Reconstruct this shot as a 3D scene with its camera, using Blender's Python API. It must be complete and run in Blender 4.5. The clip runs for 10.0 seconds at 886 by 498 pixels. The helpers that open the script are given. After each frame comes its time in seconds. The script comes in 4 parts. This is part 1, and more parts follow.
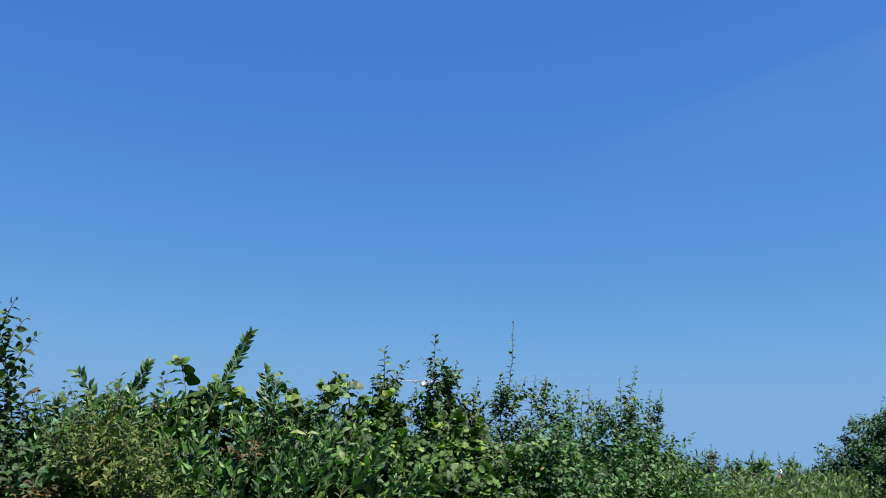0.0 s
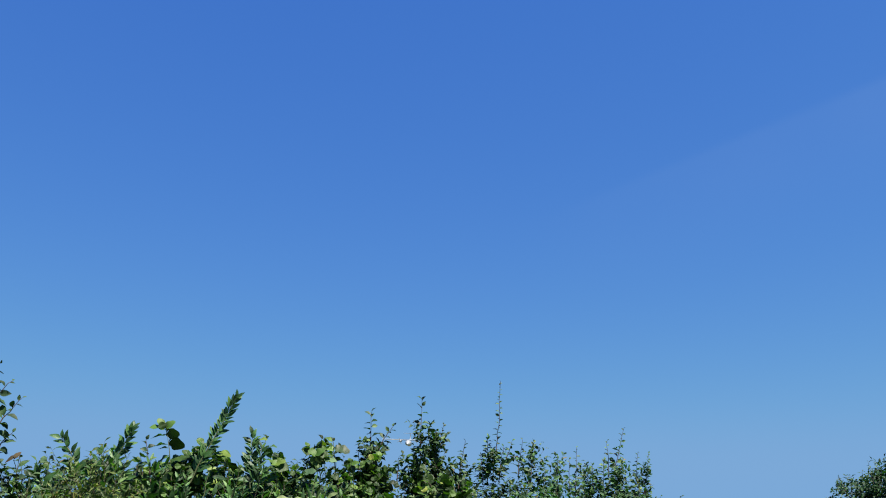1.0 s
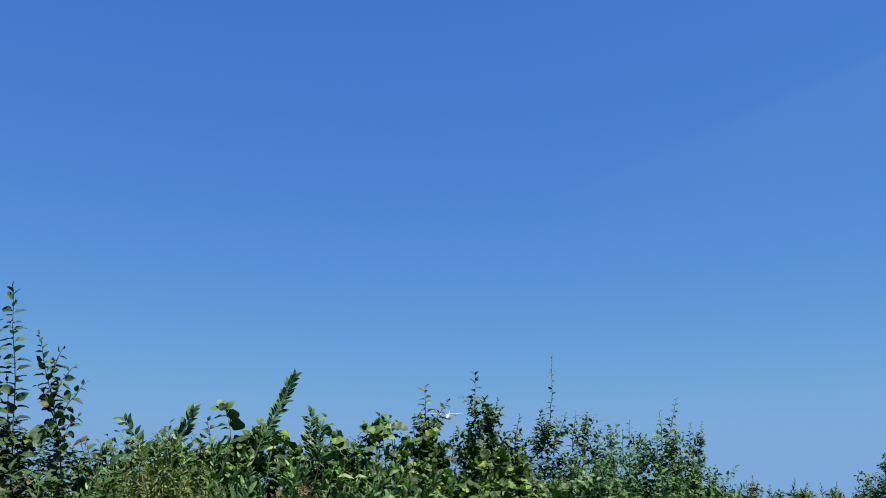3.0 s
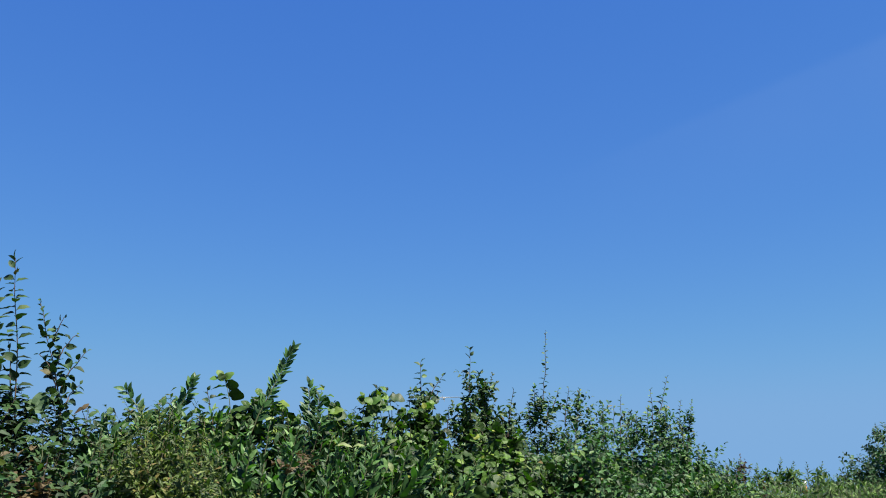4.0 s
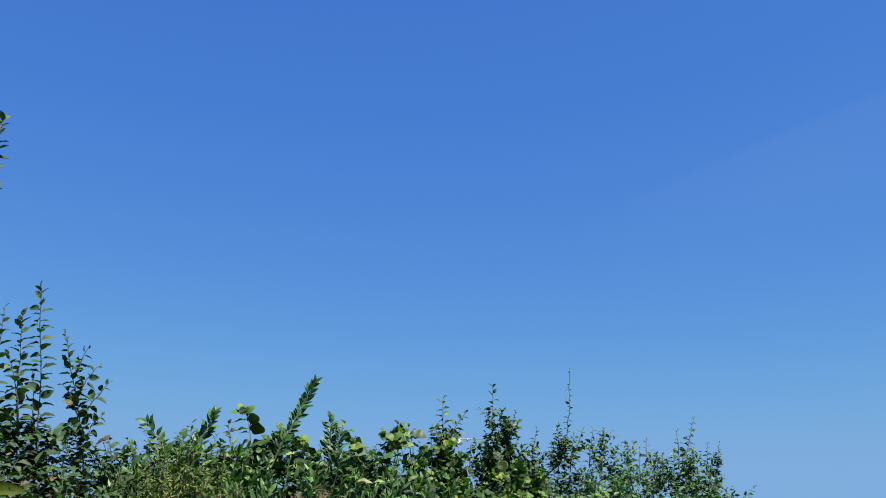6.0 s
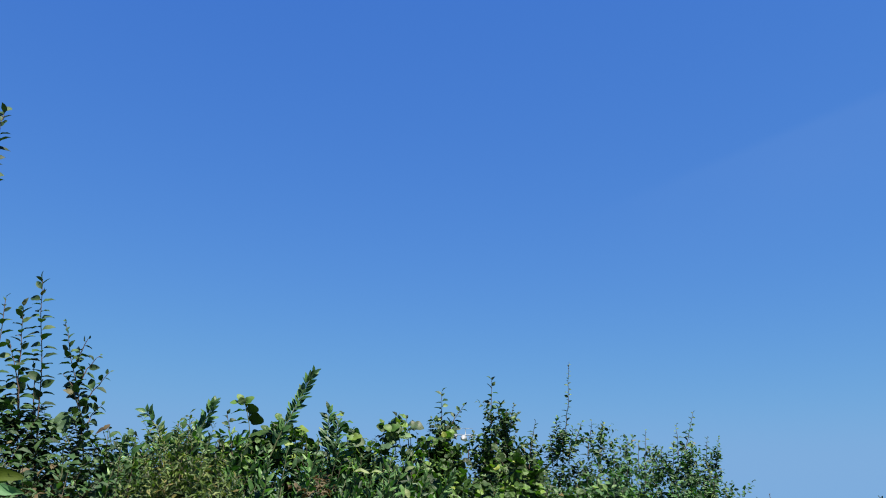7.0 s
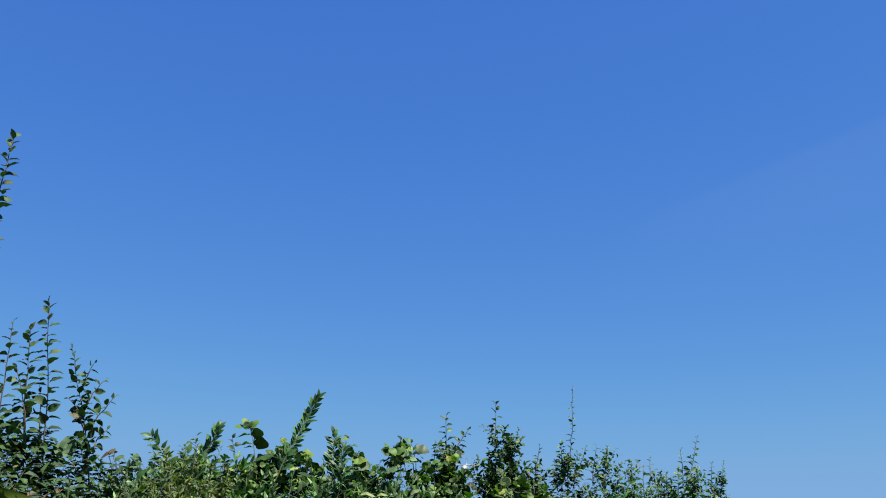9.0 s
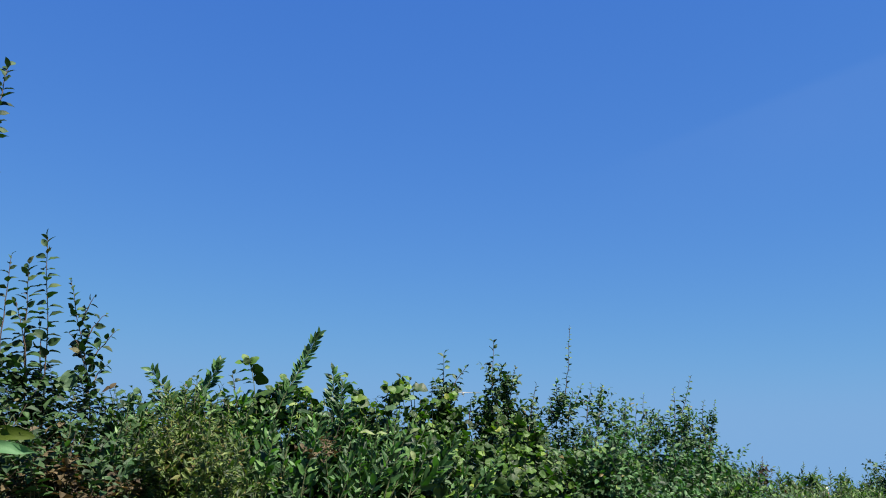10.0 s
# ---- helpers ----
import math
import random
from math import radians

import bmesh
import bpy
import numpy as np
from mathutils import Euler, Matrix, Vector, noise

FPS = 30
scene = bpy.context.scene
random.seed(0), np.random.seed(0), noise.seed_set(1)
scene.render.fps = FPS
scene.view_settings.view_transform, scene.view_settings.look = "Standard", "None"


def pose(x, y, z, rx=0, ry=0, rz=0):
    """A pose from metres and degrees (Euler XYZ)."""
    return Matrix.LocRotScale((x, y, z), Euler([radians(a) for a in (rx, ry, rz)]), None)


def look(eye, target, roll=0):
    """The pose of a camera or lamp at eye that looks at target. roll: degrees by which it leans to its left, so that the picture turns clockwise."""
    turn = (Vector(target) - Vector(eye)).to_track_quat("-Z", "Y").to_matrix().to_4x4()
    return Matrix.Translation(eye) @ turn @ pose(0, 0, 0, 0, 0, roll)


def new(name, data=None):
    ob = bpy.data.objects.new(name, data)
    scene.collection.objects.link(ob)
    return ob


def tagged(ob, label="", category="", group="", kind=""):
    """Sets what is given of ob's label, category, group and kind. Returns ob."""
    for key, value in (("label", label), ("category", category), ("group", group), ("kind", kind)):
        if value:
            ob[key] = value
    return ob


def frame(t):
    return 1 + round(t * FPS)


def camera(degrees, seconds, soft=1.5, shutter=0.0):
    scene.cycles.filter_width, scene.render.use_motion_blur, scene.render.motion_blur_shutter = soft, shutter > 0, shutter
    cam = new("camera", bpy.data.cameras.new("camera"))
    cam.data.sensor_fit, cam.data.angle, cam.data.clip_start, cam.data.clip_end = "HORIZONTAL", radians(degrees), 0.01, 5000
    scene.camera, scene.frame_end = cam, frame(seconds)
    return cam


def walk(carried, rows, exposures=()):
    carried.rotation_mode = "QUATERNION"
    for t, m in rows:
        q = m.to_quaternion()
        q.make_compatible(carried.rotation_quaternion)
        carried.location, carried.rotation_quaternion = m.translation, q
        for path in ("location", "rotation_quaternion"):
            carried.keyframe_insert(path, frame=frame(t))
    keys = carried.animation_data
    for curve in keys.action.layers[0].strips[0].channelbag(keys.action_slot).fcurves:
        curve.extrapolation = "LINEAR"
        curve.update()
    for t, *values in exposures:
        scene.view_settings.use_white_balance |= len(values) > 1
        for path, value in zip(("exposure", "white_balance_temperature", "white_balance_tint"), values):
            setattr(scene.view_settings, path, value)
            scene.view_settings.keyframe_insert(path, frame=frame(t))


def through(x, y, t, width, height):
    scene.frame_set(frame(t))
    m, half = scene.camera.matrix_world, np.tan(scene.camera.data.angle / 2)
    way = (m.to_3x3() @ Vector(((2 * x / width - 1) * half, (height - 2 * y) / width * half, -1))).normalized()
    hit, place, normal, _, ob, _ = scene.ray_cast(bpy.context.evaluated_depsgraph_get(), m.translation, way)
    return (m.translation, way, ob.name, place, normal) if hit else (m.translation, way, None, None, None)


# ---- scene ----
def aim(x, y, z, turn, tilt, lean):
    """A camera at that place, turned to the left of +y, tilted up and leaning, in degrees."""
    return pose(x, y, z, 90 + tilt, 0, turn) @ pose(0, 0, 0, 0, 0, lean)


# ---- camera ----
cam = camera(54.0, 10.0, soft=1.04)
walk(cam, [
    (0.0, aim(0.005, 0.036, 1.623, 0.23, 15.49, 0.29)),
    (0.5, aim(0.000, 0.026, 1.628, -0.26, 17.14, 0.46)),
    (1.0, aim(-0.002, 0.010, 1.639, -0.74, 19.23, 0.17)),
    (1.5, aim(0.004, 0.009, 1.633, -0.21, 20.69, 0.41)),
    (2.0, aim(-0.001, 0.010, 1.645, 1.04, 20.37, 0.56)),
    (2.5, aim(-0.046, 0.027, 1.644, 1.32, 19.77, 0.07)),
    (3.0, aim(-0.071, 0.039, 1.650, 1.63, 17.57, -0.72)),
    (3.2, aim(-0.091, 0.041, 1.640, 2.75, 17.70, -0.44)),
    (4.05, aim(-0.104, 0.018, 1.602, 0.85, 16.50, -0.50)),
    (4.3, aim(-0.106, 0.015, 1.594, 1.30, 16.76, -0.36)),
    (4.5, aim(-0.122, 0.029, 1.602, 2.14, 17.19, 0.07)),
    (5.0, aim(-0.113, 0.040, 1.591, 2.33, 19.23, 0.76)),
    (5.5, aim(-0.108, 0.039, 1.591, 2.45, 19.25, 0.36)),
    (7.0, aim(-0.071, 0.021, 1.571, 2.96, 18.90, 0.76)),
    (7.5, aim(-0.066, 0.017, 1.561, 2.90, 19.29, 0.50)),
    (8.0, aim(-0.089, 0.014, 1.573, 2.52, 19.70, 0.74)),
    (8.5, aim(-0.090, 0.010, 1.557, 2.76, 20.35, 0.52)),
    (9.0, aim(-0.085, 0.010, 1.546, 2.99, 20.79, 0.48)),
    (9.5, aim(-0.110, 0.020, 1.559, 3.07, 19.81, 0.80)),
    (10.0, aim(-0.118, 0.026, 1.590, 2.47, 16.18, 1.48)),
], exposures=[(0.0, 1.34), (1.0, 1.26), (2.5, 1.25), (4.5, 1.36), (5.5, 1.33), (10.0, 1.33)])

# ---- sky and sun ----
SUN_ELEVATION, SUN_AZIMUTH = radians(62), radians(135)  # azimuth clockwise from +y

SKY_TONE = ((0.435, 0.97), (1.00, 0.76), (3.42, 0.32))  # gain and power for red, green and blue


def link(tree, a, out, b, into):
    tree.links.new(a.outputs[out], b.inputs[into])


def build_sky():
    world = bpy.data.worlds.new("sky")
    scene.world = world
    world.use_nodes = True
    tree = world.node_tree
    tree.nodes.clear()
    sky = tree.nodes.new("ShaderNodeTexSky")
    sky.sky_type, sky.sun_disc = "NISHITA", False
    sky.sun_elevation, sky.sun_rotation = SUN_ELEVATION, SUN_AZIMUTH
    sky.altitude, sky.air_density, sky.dust_density, sky.ozone_density = 0, 1.0, 0.0, 1.0
    back = tree.nodes.new("ShaderNodeBackground")
    back.inputs["Strength"].default_value = 0.05
    out = tree.nodes.new("ShaderNodeOutputWorld")
    # the deep, saturated blue of a very clear summer day
    split, whole = tree.nodes.new("ShaderNodeSeparateColor"), tree.nodes.new("ShaderNodeCombineColor")
    link(tree, sky, "Color", split, "Color")
    for n, (gain, power) in enumerate(SKY_TONE):
        curve, scale = tree.nodes.new("ShaderNodeMath"), tree.nodes.new("ShaderNodeMath")
        curve.operation, scale.operation = "POWER", "MULTIPLY"
        curve.inputs[1].default_value, scale.inputs[1].default_value = power, gain
        link(tree, split, n, curve, 0)
        link(tree, curve, 0, scale, 0)
        soft = tree.nodes.new("ShaderNodeMath")
        soft.operation = "SMOOTH_MIN"
        soft.inputs[1].default_value, soft.inputs[2].default_value = (1.68, 3.30, 5.70)[n], (0.48, 0.96, 0.64)[n]
        link(tree, scale, 0, soft, 0)
        link(tree, soft, 0, whole, n)
    # one faint, worn vapour trail: crisp along its upper edge, feathered below
    where, across, along = tree.nodes.new("ShaderNodeTexCoord"), tree.nodes.new("ShaderNodeVectorMath"), tree.nodes.new("ShaderNodeVectorMath")
    across.operation = along.operation = "DOT_PRODUCT"
    across.inputs[1].default_value, along.inputs[1].default_value = (0.3880, 0.2952, -0.8731), (0.8635, -0.4475, 0.2324)
    fog = tree.nodes.new("ShaderNodeTexNoise")
    fog.inputs["Scale"].default_value, fog.inputs["Detail"].default_value = 7.0, 3.0
    link(tree, where, "Generated", fog, "Vector")
    steps = []
    for node, lo, hi, a, z in ((across, 0.0, 0.014, 0, 1), (across, 0.014, 0.15, 1, 0), (along, -0.274, 0.022, 0, 1), (fog, 0.2, 0.8, 0.5, 1)):
        fade = tree.nodes.new("ShaderNodeMapRange")
        fade.interpolation_type = "SMOOTHSTEP"
        for key, value in (("From Min", lo), ("From Max", hi), ("To Min", a), ("To Max", z)):
            fade.inputs[key].default_value = value
        if node is not fog:
            link(tree, where, "Generated", node, 0)
        link(tree, node, "Value" if node is not fog else 0, fade, "Value")
        steps.append(fade)
    so_far = steps[0]
    for fade in steps[1:]:
        both = tree.nodes.new("ShaderNodeMath")
        both.operation = "MULTIPLY"
        link(tree, so_far, 0, both, 0)
        link(tree, fade, 0, both, 1)
        so_far = both
    veil = tree.nodes.new("ShaderNodeMath")
    veil.operation = "MULTIPLY"
    veil.inputs[1].default_value = 0.07
    link(tree, so_far, 0, veil, 0)
    mix = tree.nodes.new("ShaderNodeMix")
    mix.data_type = "RGBA"
    mix.inputs[7].default_value = (2.72, 4.0, 6.24, 1)
    tree.links.new(veil.outputs[0], mix.inputs[0])
    tree.links.new(whole.outputs[0], mix.inputs[6])
    tree.links.new(mix.outputs[2], back.inputs["Color"])
    link(tree, back, "Background", out, "Surface")


build_sky()
sun = new("sun", bpy.data.lights.new("sun", "SUN"))
sun.data.energy, sun.data.angle, sun.data.color = 5.0, radians(0.5), (1.0, 0.94, 0.82)
sun.matrix_world = look((0, 0, 0), (-math.sin(SUN_AZIMUTH) * math.cos(SUN_ELEVATION),
                                    -math.cos(SUN_AZIMUTH) * math.cos(SUN_ELEVATION), -math.sin(SUN_ELEVATION)))


# ---- materials ----
def leaf_material(name, ramp, rough=0.42, through=0.36, glow=(0.25, 0.43, 0.08), veins=60.0):
    """Leaf: colours spread leaf by leaf along a ramp, blotched within, glossy, letting light through. Dark ends also
    paint shade between leaves.
    """
    mat = bpy.data.materials.new(name)
    mat.use_nodes = True
    tree = mat.node_tree
    tree.nodes.clear()
    info, geo = tree.nodes.new("ShaderNodeObjectInfo"), tree.nodes.new("ShaderNodeNewGeometry")
    add, part_of = tree.nodes.new("ShaderNodeMath"), tree.nodes.new("ShaderNodeMath")
    add.operation, part_of.operation = "ADD", "FRACT"
    link(tree, info, "Random", add, 0)
    link(tree, geo, "Random Per Island", add, 1)
    link(tree, add, 0, part_of, 0)
    colours = tree.nodes.new("ShaderNodeValToRGB")
    els = colours.color_ramp.elements
    els[0].position, els[0].color = ramp[0][0], (*ramp[0][1], 1)
    els[1].position, els[1].color = ramp[-1][0], (*ramp[-1][1], 1)
    for at, colour in ramp[1:-1]:
        els.new(at).color = (*colour, 1)
    link(tree, part_of, 0, colours, "Fac")
    where = tree.nodes.new("ShaderNodeTexCoord")
    blotch, fine = tree.nodes.new("ShaderNodeTexNoise"), tree.nodes.new("ShaderNodeTexNoise")
    blotch.inputs["Scale"].default_value, blotch.inputs["Detail"].default_value = 25.0, 4.0
    fine.inputs["Scale"].default_value, fine.inputs["Detail"].default_value = veins * 4, 3.0
    for n in (blotch, fine):
        link(tree, geo, "Position", n, "Vector")
    tone = tree.nodes.new("ShaderNodeMapRange")
    # random blotches, their low end set dark to deepen shade in the gaps
    tone.inputs["To Min"].default_value, tone.inputs["To Max"].default_value = 0.34, 1.45
    link(tree, blotch, 0, tone, "Value")
    mul = tree.nodes.new("ShaderNodeVectorMath")
    mul.operation = "SCALE"
    link(tree, colours, "Color", mul, 0)
    link(tree, tone, "Result", mul, "Scale")
    bump = tree.nodes.new("ShaderNodeBump")
    bump.inputs["Strength"].default_value, bump.inputs["Distance"].default_value = 0.35, 0.002
    link(tree, fine, 0, bump, "Height")
    shine = tree.nodes.new("ShaderNodeBsdfPrincipled")
    shine.inputs["Roughness"].default_value, shine.inputs["Specular IOR Level"].default_value = rough + 0.12, 0.30
    link(tree, mul, 0, shine, "Base Color")
    link(tree, bump, "Normal", shine, "Normal")
    thin = tree.nodes.new("ShaderNodeBsdfTranslucent")
    tint = tree.nodes.new("ShaderNodeVectorMath")
    tint.operation = "MULTIPLY"
    tint.inputs[1].default_value = [3.6 * c for c in glow]
    link(tree, mul, 0, tint, 0)
    link(tree, tint, 0, thin, "Color")
    mix, out = tree.nodes.new("ShaderNodeMixShader"), tree.nodes.new("ShaderNodeOutputMaterial")
    mix.inputs[0].default_value = through
    link(tree, shine, 0, mix, 1)
    link(tree, thin, 0, mix, 2)
    link(tree, mix, 0, out, "Surface")
    return mat


def rough_material(name, dark, light, scale, rough=0.8, bump_by=0.4, metal=0.0):
    """Bark, soil, paint: two colours mixed by noise at two scales, with fine relief."""
    mat = bpy.data.materials.new(name)
    mat.use_nodes = True
    tree = mat.node_tree
    shader = tree.nodes["Principled BSDF"]
    geo = tree.nodes.new("ShaderNodeNewGeometry")
    big, small = tree.nodes.new("ShaderNodeTexNoise"), tree.nodes.new("ShaderNodeTexNoise")
    big.inputs["Scale"].default_value, small.inputs["Scale"].default_value = scale, scale * 9
    big.inputs["Detail"].default_value, small.inputs["Detail"].default_value = 5.0, 4.0
    both = tree.nodes.new("ShaderNodeMath")
    both.operation = "MULTIPLY_ADD"
    both.inputs[1].default_value = 0.5
    half = tree.nodes.new("ShaderNodeMath")
    half.operation = "MULTIPLY"
    half.inputs[1].default_value = 0.5
    for n in (big, small):
        link(tree, geo, "Position", n, "Vector")
    link(tree, small, 0, half, 0)
    link(tree, big, 0, both, 0)
    link(tree, half, 0, both, 2)
    ramp = tree.nodes.new("ShaderNodeValToRGB")
    ramp.color_ramp.elements[0].position, ramp.color_ramp.elements[0].color = 0.35, (*dark, 1)
    ramp.color_ramp.elements[1].position, ramp.color_ramp.elements[1].color = 0.65, (*light, 1)
    link(tree, both, 0, ramp, "Fac")
    link(tree, ramp, "Color", shader, "Base Color")
    bump = tree.nodes.new("ShaderNodeBump")
    bump.inputs["Strength"].default_value, bump.inputs["Distance"].default_value = bump_by, 0.01
    link(tree, small, 0, bump, "Height")
    link(tree, bump, "Normal", shader, "Normal")
    shader.inputs["Roughness"].default_value, shader.inputs["Metallic"].default_value = rough, metal
    return mat


PLUM_LEAF = leaf_material("plum_leaf", [(0.0, (0.009, 0.021, 0.006)), (0.55, (0.030, 0.068, 0.018)), (0.9, (0.070, 0.130, 0.034)),
                                        (0.985, (0.105, 0.150, 0.040)), (1.0, (0.14, 0.085, 0.036))], rough=0.42, through=0.16)
SLOE_LEAF = leaf_material("sloe_leaf", [(0.0, (0.011, 0.026, 0.007)), (0.55, (0.034, 0.092, 0.029)), (0.9, (0.074, 0.162, 0.052)),
                                        (0.985, (0.130, 0.185, 0.050)), (1.0, (0.16, 0.10, 0.04))], rough=0.42, through=0.22)
WILLOW_LEAF = leaf_material("willow_leaf", [(0.0, (0.009, 0.026, 0.008)), (0.55, (0.038, 0.096, 0.027)), (0.88, (0.088, 0.186, 0.052)),
                                            (1.0, (0.160, 0.255, 0.092))], rough=0.40, through=0.22)
HAZEL_LEAF = leaf_material("hazel_leaf", [(0.0, (0.009, 0.021, 0.004)), (0.55, (0.036, 0.078, 0.012)), (0.88, (0.078, 0.148, 0.023)),
                                          (0.97, (0.130, 0.212, 0.034)), (1.0, (0.21, 0.24, 0.04))], rough=0.42, through=0.24)
# hazel leaf with sunlight on and through it painted as bright yellow-green
HAZEL_LIT_LEAF = leaf_material("hazel_lit_leaf", [(0.0, (0.044, 0.105, 0.014)), (0.7, (0.076, 0.150, 0.021)), (1.0, (0.135, 0.190, 0.030))], rough=0.42, through=0.26)
WAND_LEAF = leaf_material("wand_leaf", [(0.0, (0.014, 0.042, 0.012)), (0.6, (0.036, 0.096, 0.026)), (1.0, (0.080, 0.170, 0.048))], rough=0.36, through=0.18)
OLIVE_LEAF = leaf_material("olive_leaf", [(0.0, (0.050, 0.080, 0.003)), (1.0, (0.065, 0.095, 0.004))], rough=0.6, through=0.5)
PRIVET_LEAF = leaf_material("privet_leaf", [(0.0, (0.011, 0.024, 0.006)), (0.5, (0.052, 0.090, 0.016)), (0.86, (0.120, 0.162, 0.034)),
                                            (1.0, (0.150, 0.105, 0.036))], rough=0.42, through=0.22)
BUSH_LEAF = leaf_material("bush_leaf", [(0.0, (0.007, 0.022, 0.009)), (0.6, (0.025, 0.072, 0.025)), (1.0, (0.058, 0.124, 0.046))], rough=0.45, through=0.18)
WEED_LEAF = leaf_material("weed_leaf", [(0.0, (0.013, 0.032, 0.007)), (0.6, (0.054, 0.116, 0.024)), (1.0, (0.140, 0.205, 0.052))], rough=0.45, through=0.24)
DRY_LEAF = leaf_material("dry_leaf", [(0.0, (0.040, 0.027, 0.014)), (0.6, (0.082, 0.060, 0.030)), (1.0, (0.150, 0.118, 0.062))], rough=0.65, through=0.25,
                         glow=(0.36, 0.28, 0.16))
GREY_LEAF = leaf_material("grey_leaf", [(0.0, (0.040, 0.085, 0.036)), (0.6, (0.068, 0.130, 0.055)), (1.0, (0.12, 0.19, 0.09))], rough=0.5, through=0.25)
# plum leaves, a few browning, with the shade of their undersides in the colour
PLUM_SHADED = leaf_material("plum_shaded", [(0.0, (0.009, 0.022, 0.007)), (0.45, (0.022, 0.056, 0.016)), (0.88, (0.038, 0.082, 0.021)),
                                        (0.97, (0.058, 0.082, 0.028)), (1.0, (0.095, 0.066, 0.034))], rough=0.50, through=0.10)
PALE_LEAF = leaf_material("pale_leaf", [(0.0, (0.14, 0.19, 0.08)), (1.0, (0.26, 0.30, 0.13))], rough=0.5, through=0.3)
MINT_LEAF = leaf_material("mint_leaf", [(0.0, (0.065, 0.160, 0.062)), (1.0, (0.085, 0.190, 0.080))], rough=0.5, through=0.3)
# hazel leaf hanging in shade, the shade put into its dark colour
HAZEL_SHADED_LEAF = leaf_material("hazel_shaded_leaf", [(0.0, (0.010, 0.024, 0.006)), (0.6, (0.026, 0.054, 0.012)), (1.0, (0.045, 0.082, 0.018))], rough=0.4, through=0.10)
BARK = rough_material("bark", (0.045, 0.03, 0.022), (0.12, 0.085, 0.06), 40)
GREEN_STEM = rough_material("green_stem", (0.05, 0.07, 0.025), (0.11, 0.11, 0.05), 60, rough=0.55, bump_by=0.2)
RED_STEM = rough_material("red_stem", (0.045, 0.025, 0.02), (0.10, 0.055, 0.04), 60, rough=0.55, bump_by=0.2)
TURF = rough_material("turf", (0.025, 0.05, 0.012), (0.09, 0.11, 0.035), 1.3, rough=0.9, bump_by=0.9)
WHITE_PAINT = rough_material("white_paint", (0.72, 0.73, 0.74), (0.82, 0.82, 0.81), 1.5, rough=0.3, bump_by=0.02)
# the airplane's white, dimmed so its sunlit parts stay near the sky's brightness
DIMMED_WHITE = rough_material("dimmed_white", (0.24, 0.25, 0.26), (0.29, 0.30, 0.31), 1.5, rough=0.4, bump_by=0.02)
GREY_PAINT = rough_material("grey_paint", (0.16, 0.17, 0.18), (0.24, 0.25, 0.26), 1.5, rough=0.4, bump_by=0.02)
ORANGE_PAINT = rough_material("orange_paint", (0.42, 0.13, 0.03), (0.55, 0.2, 0.05), 20, rough=0.5, bump_by=0.05)
RED_PAINT = rough_material("red_paint", (0.30, 0.04, 0.03), (0.40, 0.06, 0.05), 1.5, rough=0.35, bump_by=0.02)


# ---- meshes ----
def quads(name, verts, faces, mat, smooth=True):
    """A mesh from an array of places and an array of quads."""
    me = bpy.data.meshes.new(name)
    me.vertices.add(len(verts))
    me.vertices.foreach_set("co", np.ascontiguousarray(verts, np.float32).ravel())
    me.loops.add(faces.size)
    me.loops.foreach_set("vertex_index", np.ascontiguousarray(faces, np.int32).ravel())
    me.polygons.add(len(faces))
    me.polygons.foreach_set("loop_start", np.arange(0, faces.size, 4, dtype=np.int32))
    me.polygons.foreach_set("use_smooth", np.full(len(faces), smooth))
    me.update(calc_edges=True)
    me.materials.append(mat)
    return me


def leaf_shape(kind, rows, rng):
    """One leaf along +y, one unit long, from its stalk to its tip: places and quads."""
    s = 0.5 - 0.5 * np.cos(np.pi * np.linspace(0.08, 1, rows + 1))  # closer together towards both ends
    if kind == "lance":
        half, fold, droop = 0.17 * np.sin(np.pi * s**0.85) ** 0.8, 0.45, 0.16
    elif kind == "broad":
        half, fold, droop = 0.19 * np.sin(np.pi * s**0.88) ** 0.8, 0.40, 0.20
    elif kind == "round":
        half, fold, droop = 0.45 * np.sin(np.pi * (0.08 + 0.92 * s) ** 0.95) ** 0.55, 0.20, 0.24
    elif kind == "small":
        half, fold, droop = 0.18 * np.sin(np.pi * s**0.8) ** 0.7, 0.35, 0.14
    else:
        half, fold, droop = 0.285 * np.sin(np.pi * s**0.84) ** 0.75, 0.42, 0.28
    sweep = 0.08 if kind in ("round", "ovate") else 0.25
    half = np.maximum(half, 0.012)
    half = half * (1 + 0.07 * np.sin(6.3 * s * rng.uniform(0.8, 1.6) + rng.uniform(0, 6.3)))
    y = 0.12 + 0.88 * s
    bend = -droop * s**2 + rng.uniform(-0.02, 0.02, rows + 1)
    mid = np.stack([0 * s, y, bend], 1)
    wave = np.stack([(0.17 if kind == "round" else 0.14) * np.sin(6.3 * s * rng.uniform(1.0, 2.2) + rng.uniform(0, 6.3)) for _ in range(2)])
    left = np.stack([-half, y - sweep * half, bend + fold * half + wave[0] * half], 1)
    right = np.stack([half, y - sweep * half, bend + fold * half + wave[1] * half], 1)
    stalk = np.array([[-0.012, 0, 0], [0.012, 0, 0]])
    verts = np.concatenate([left, mid, right, stalk])
    k = rows + 1
    faces = [(i, k + i, k + i + 1, i + 1) for i in range(rows)] + [(k + i, 2 * k + i, 2 * k + i + 1, k + i + 1) for i in range(rows)]
    faces.append((3 * k, 3 * k + 1, 2 * k, 0))
    return verts, np.array(faces)


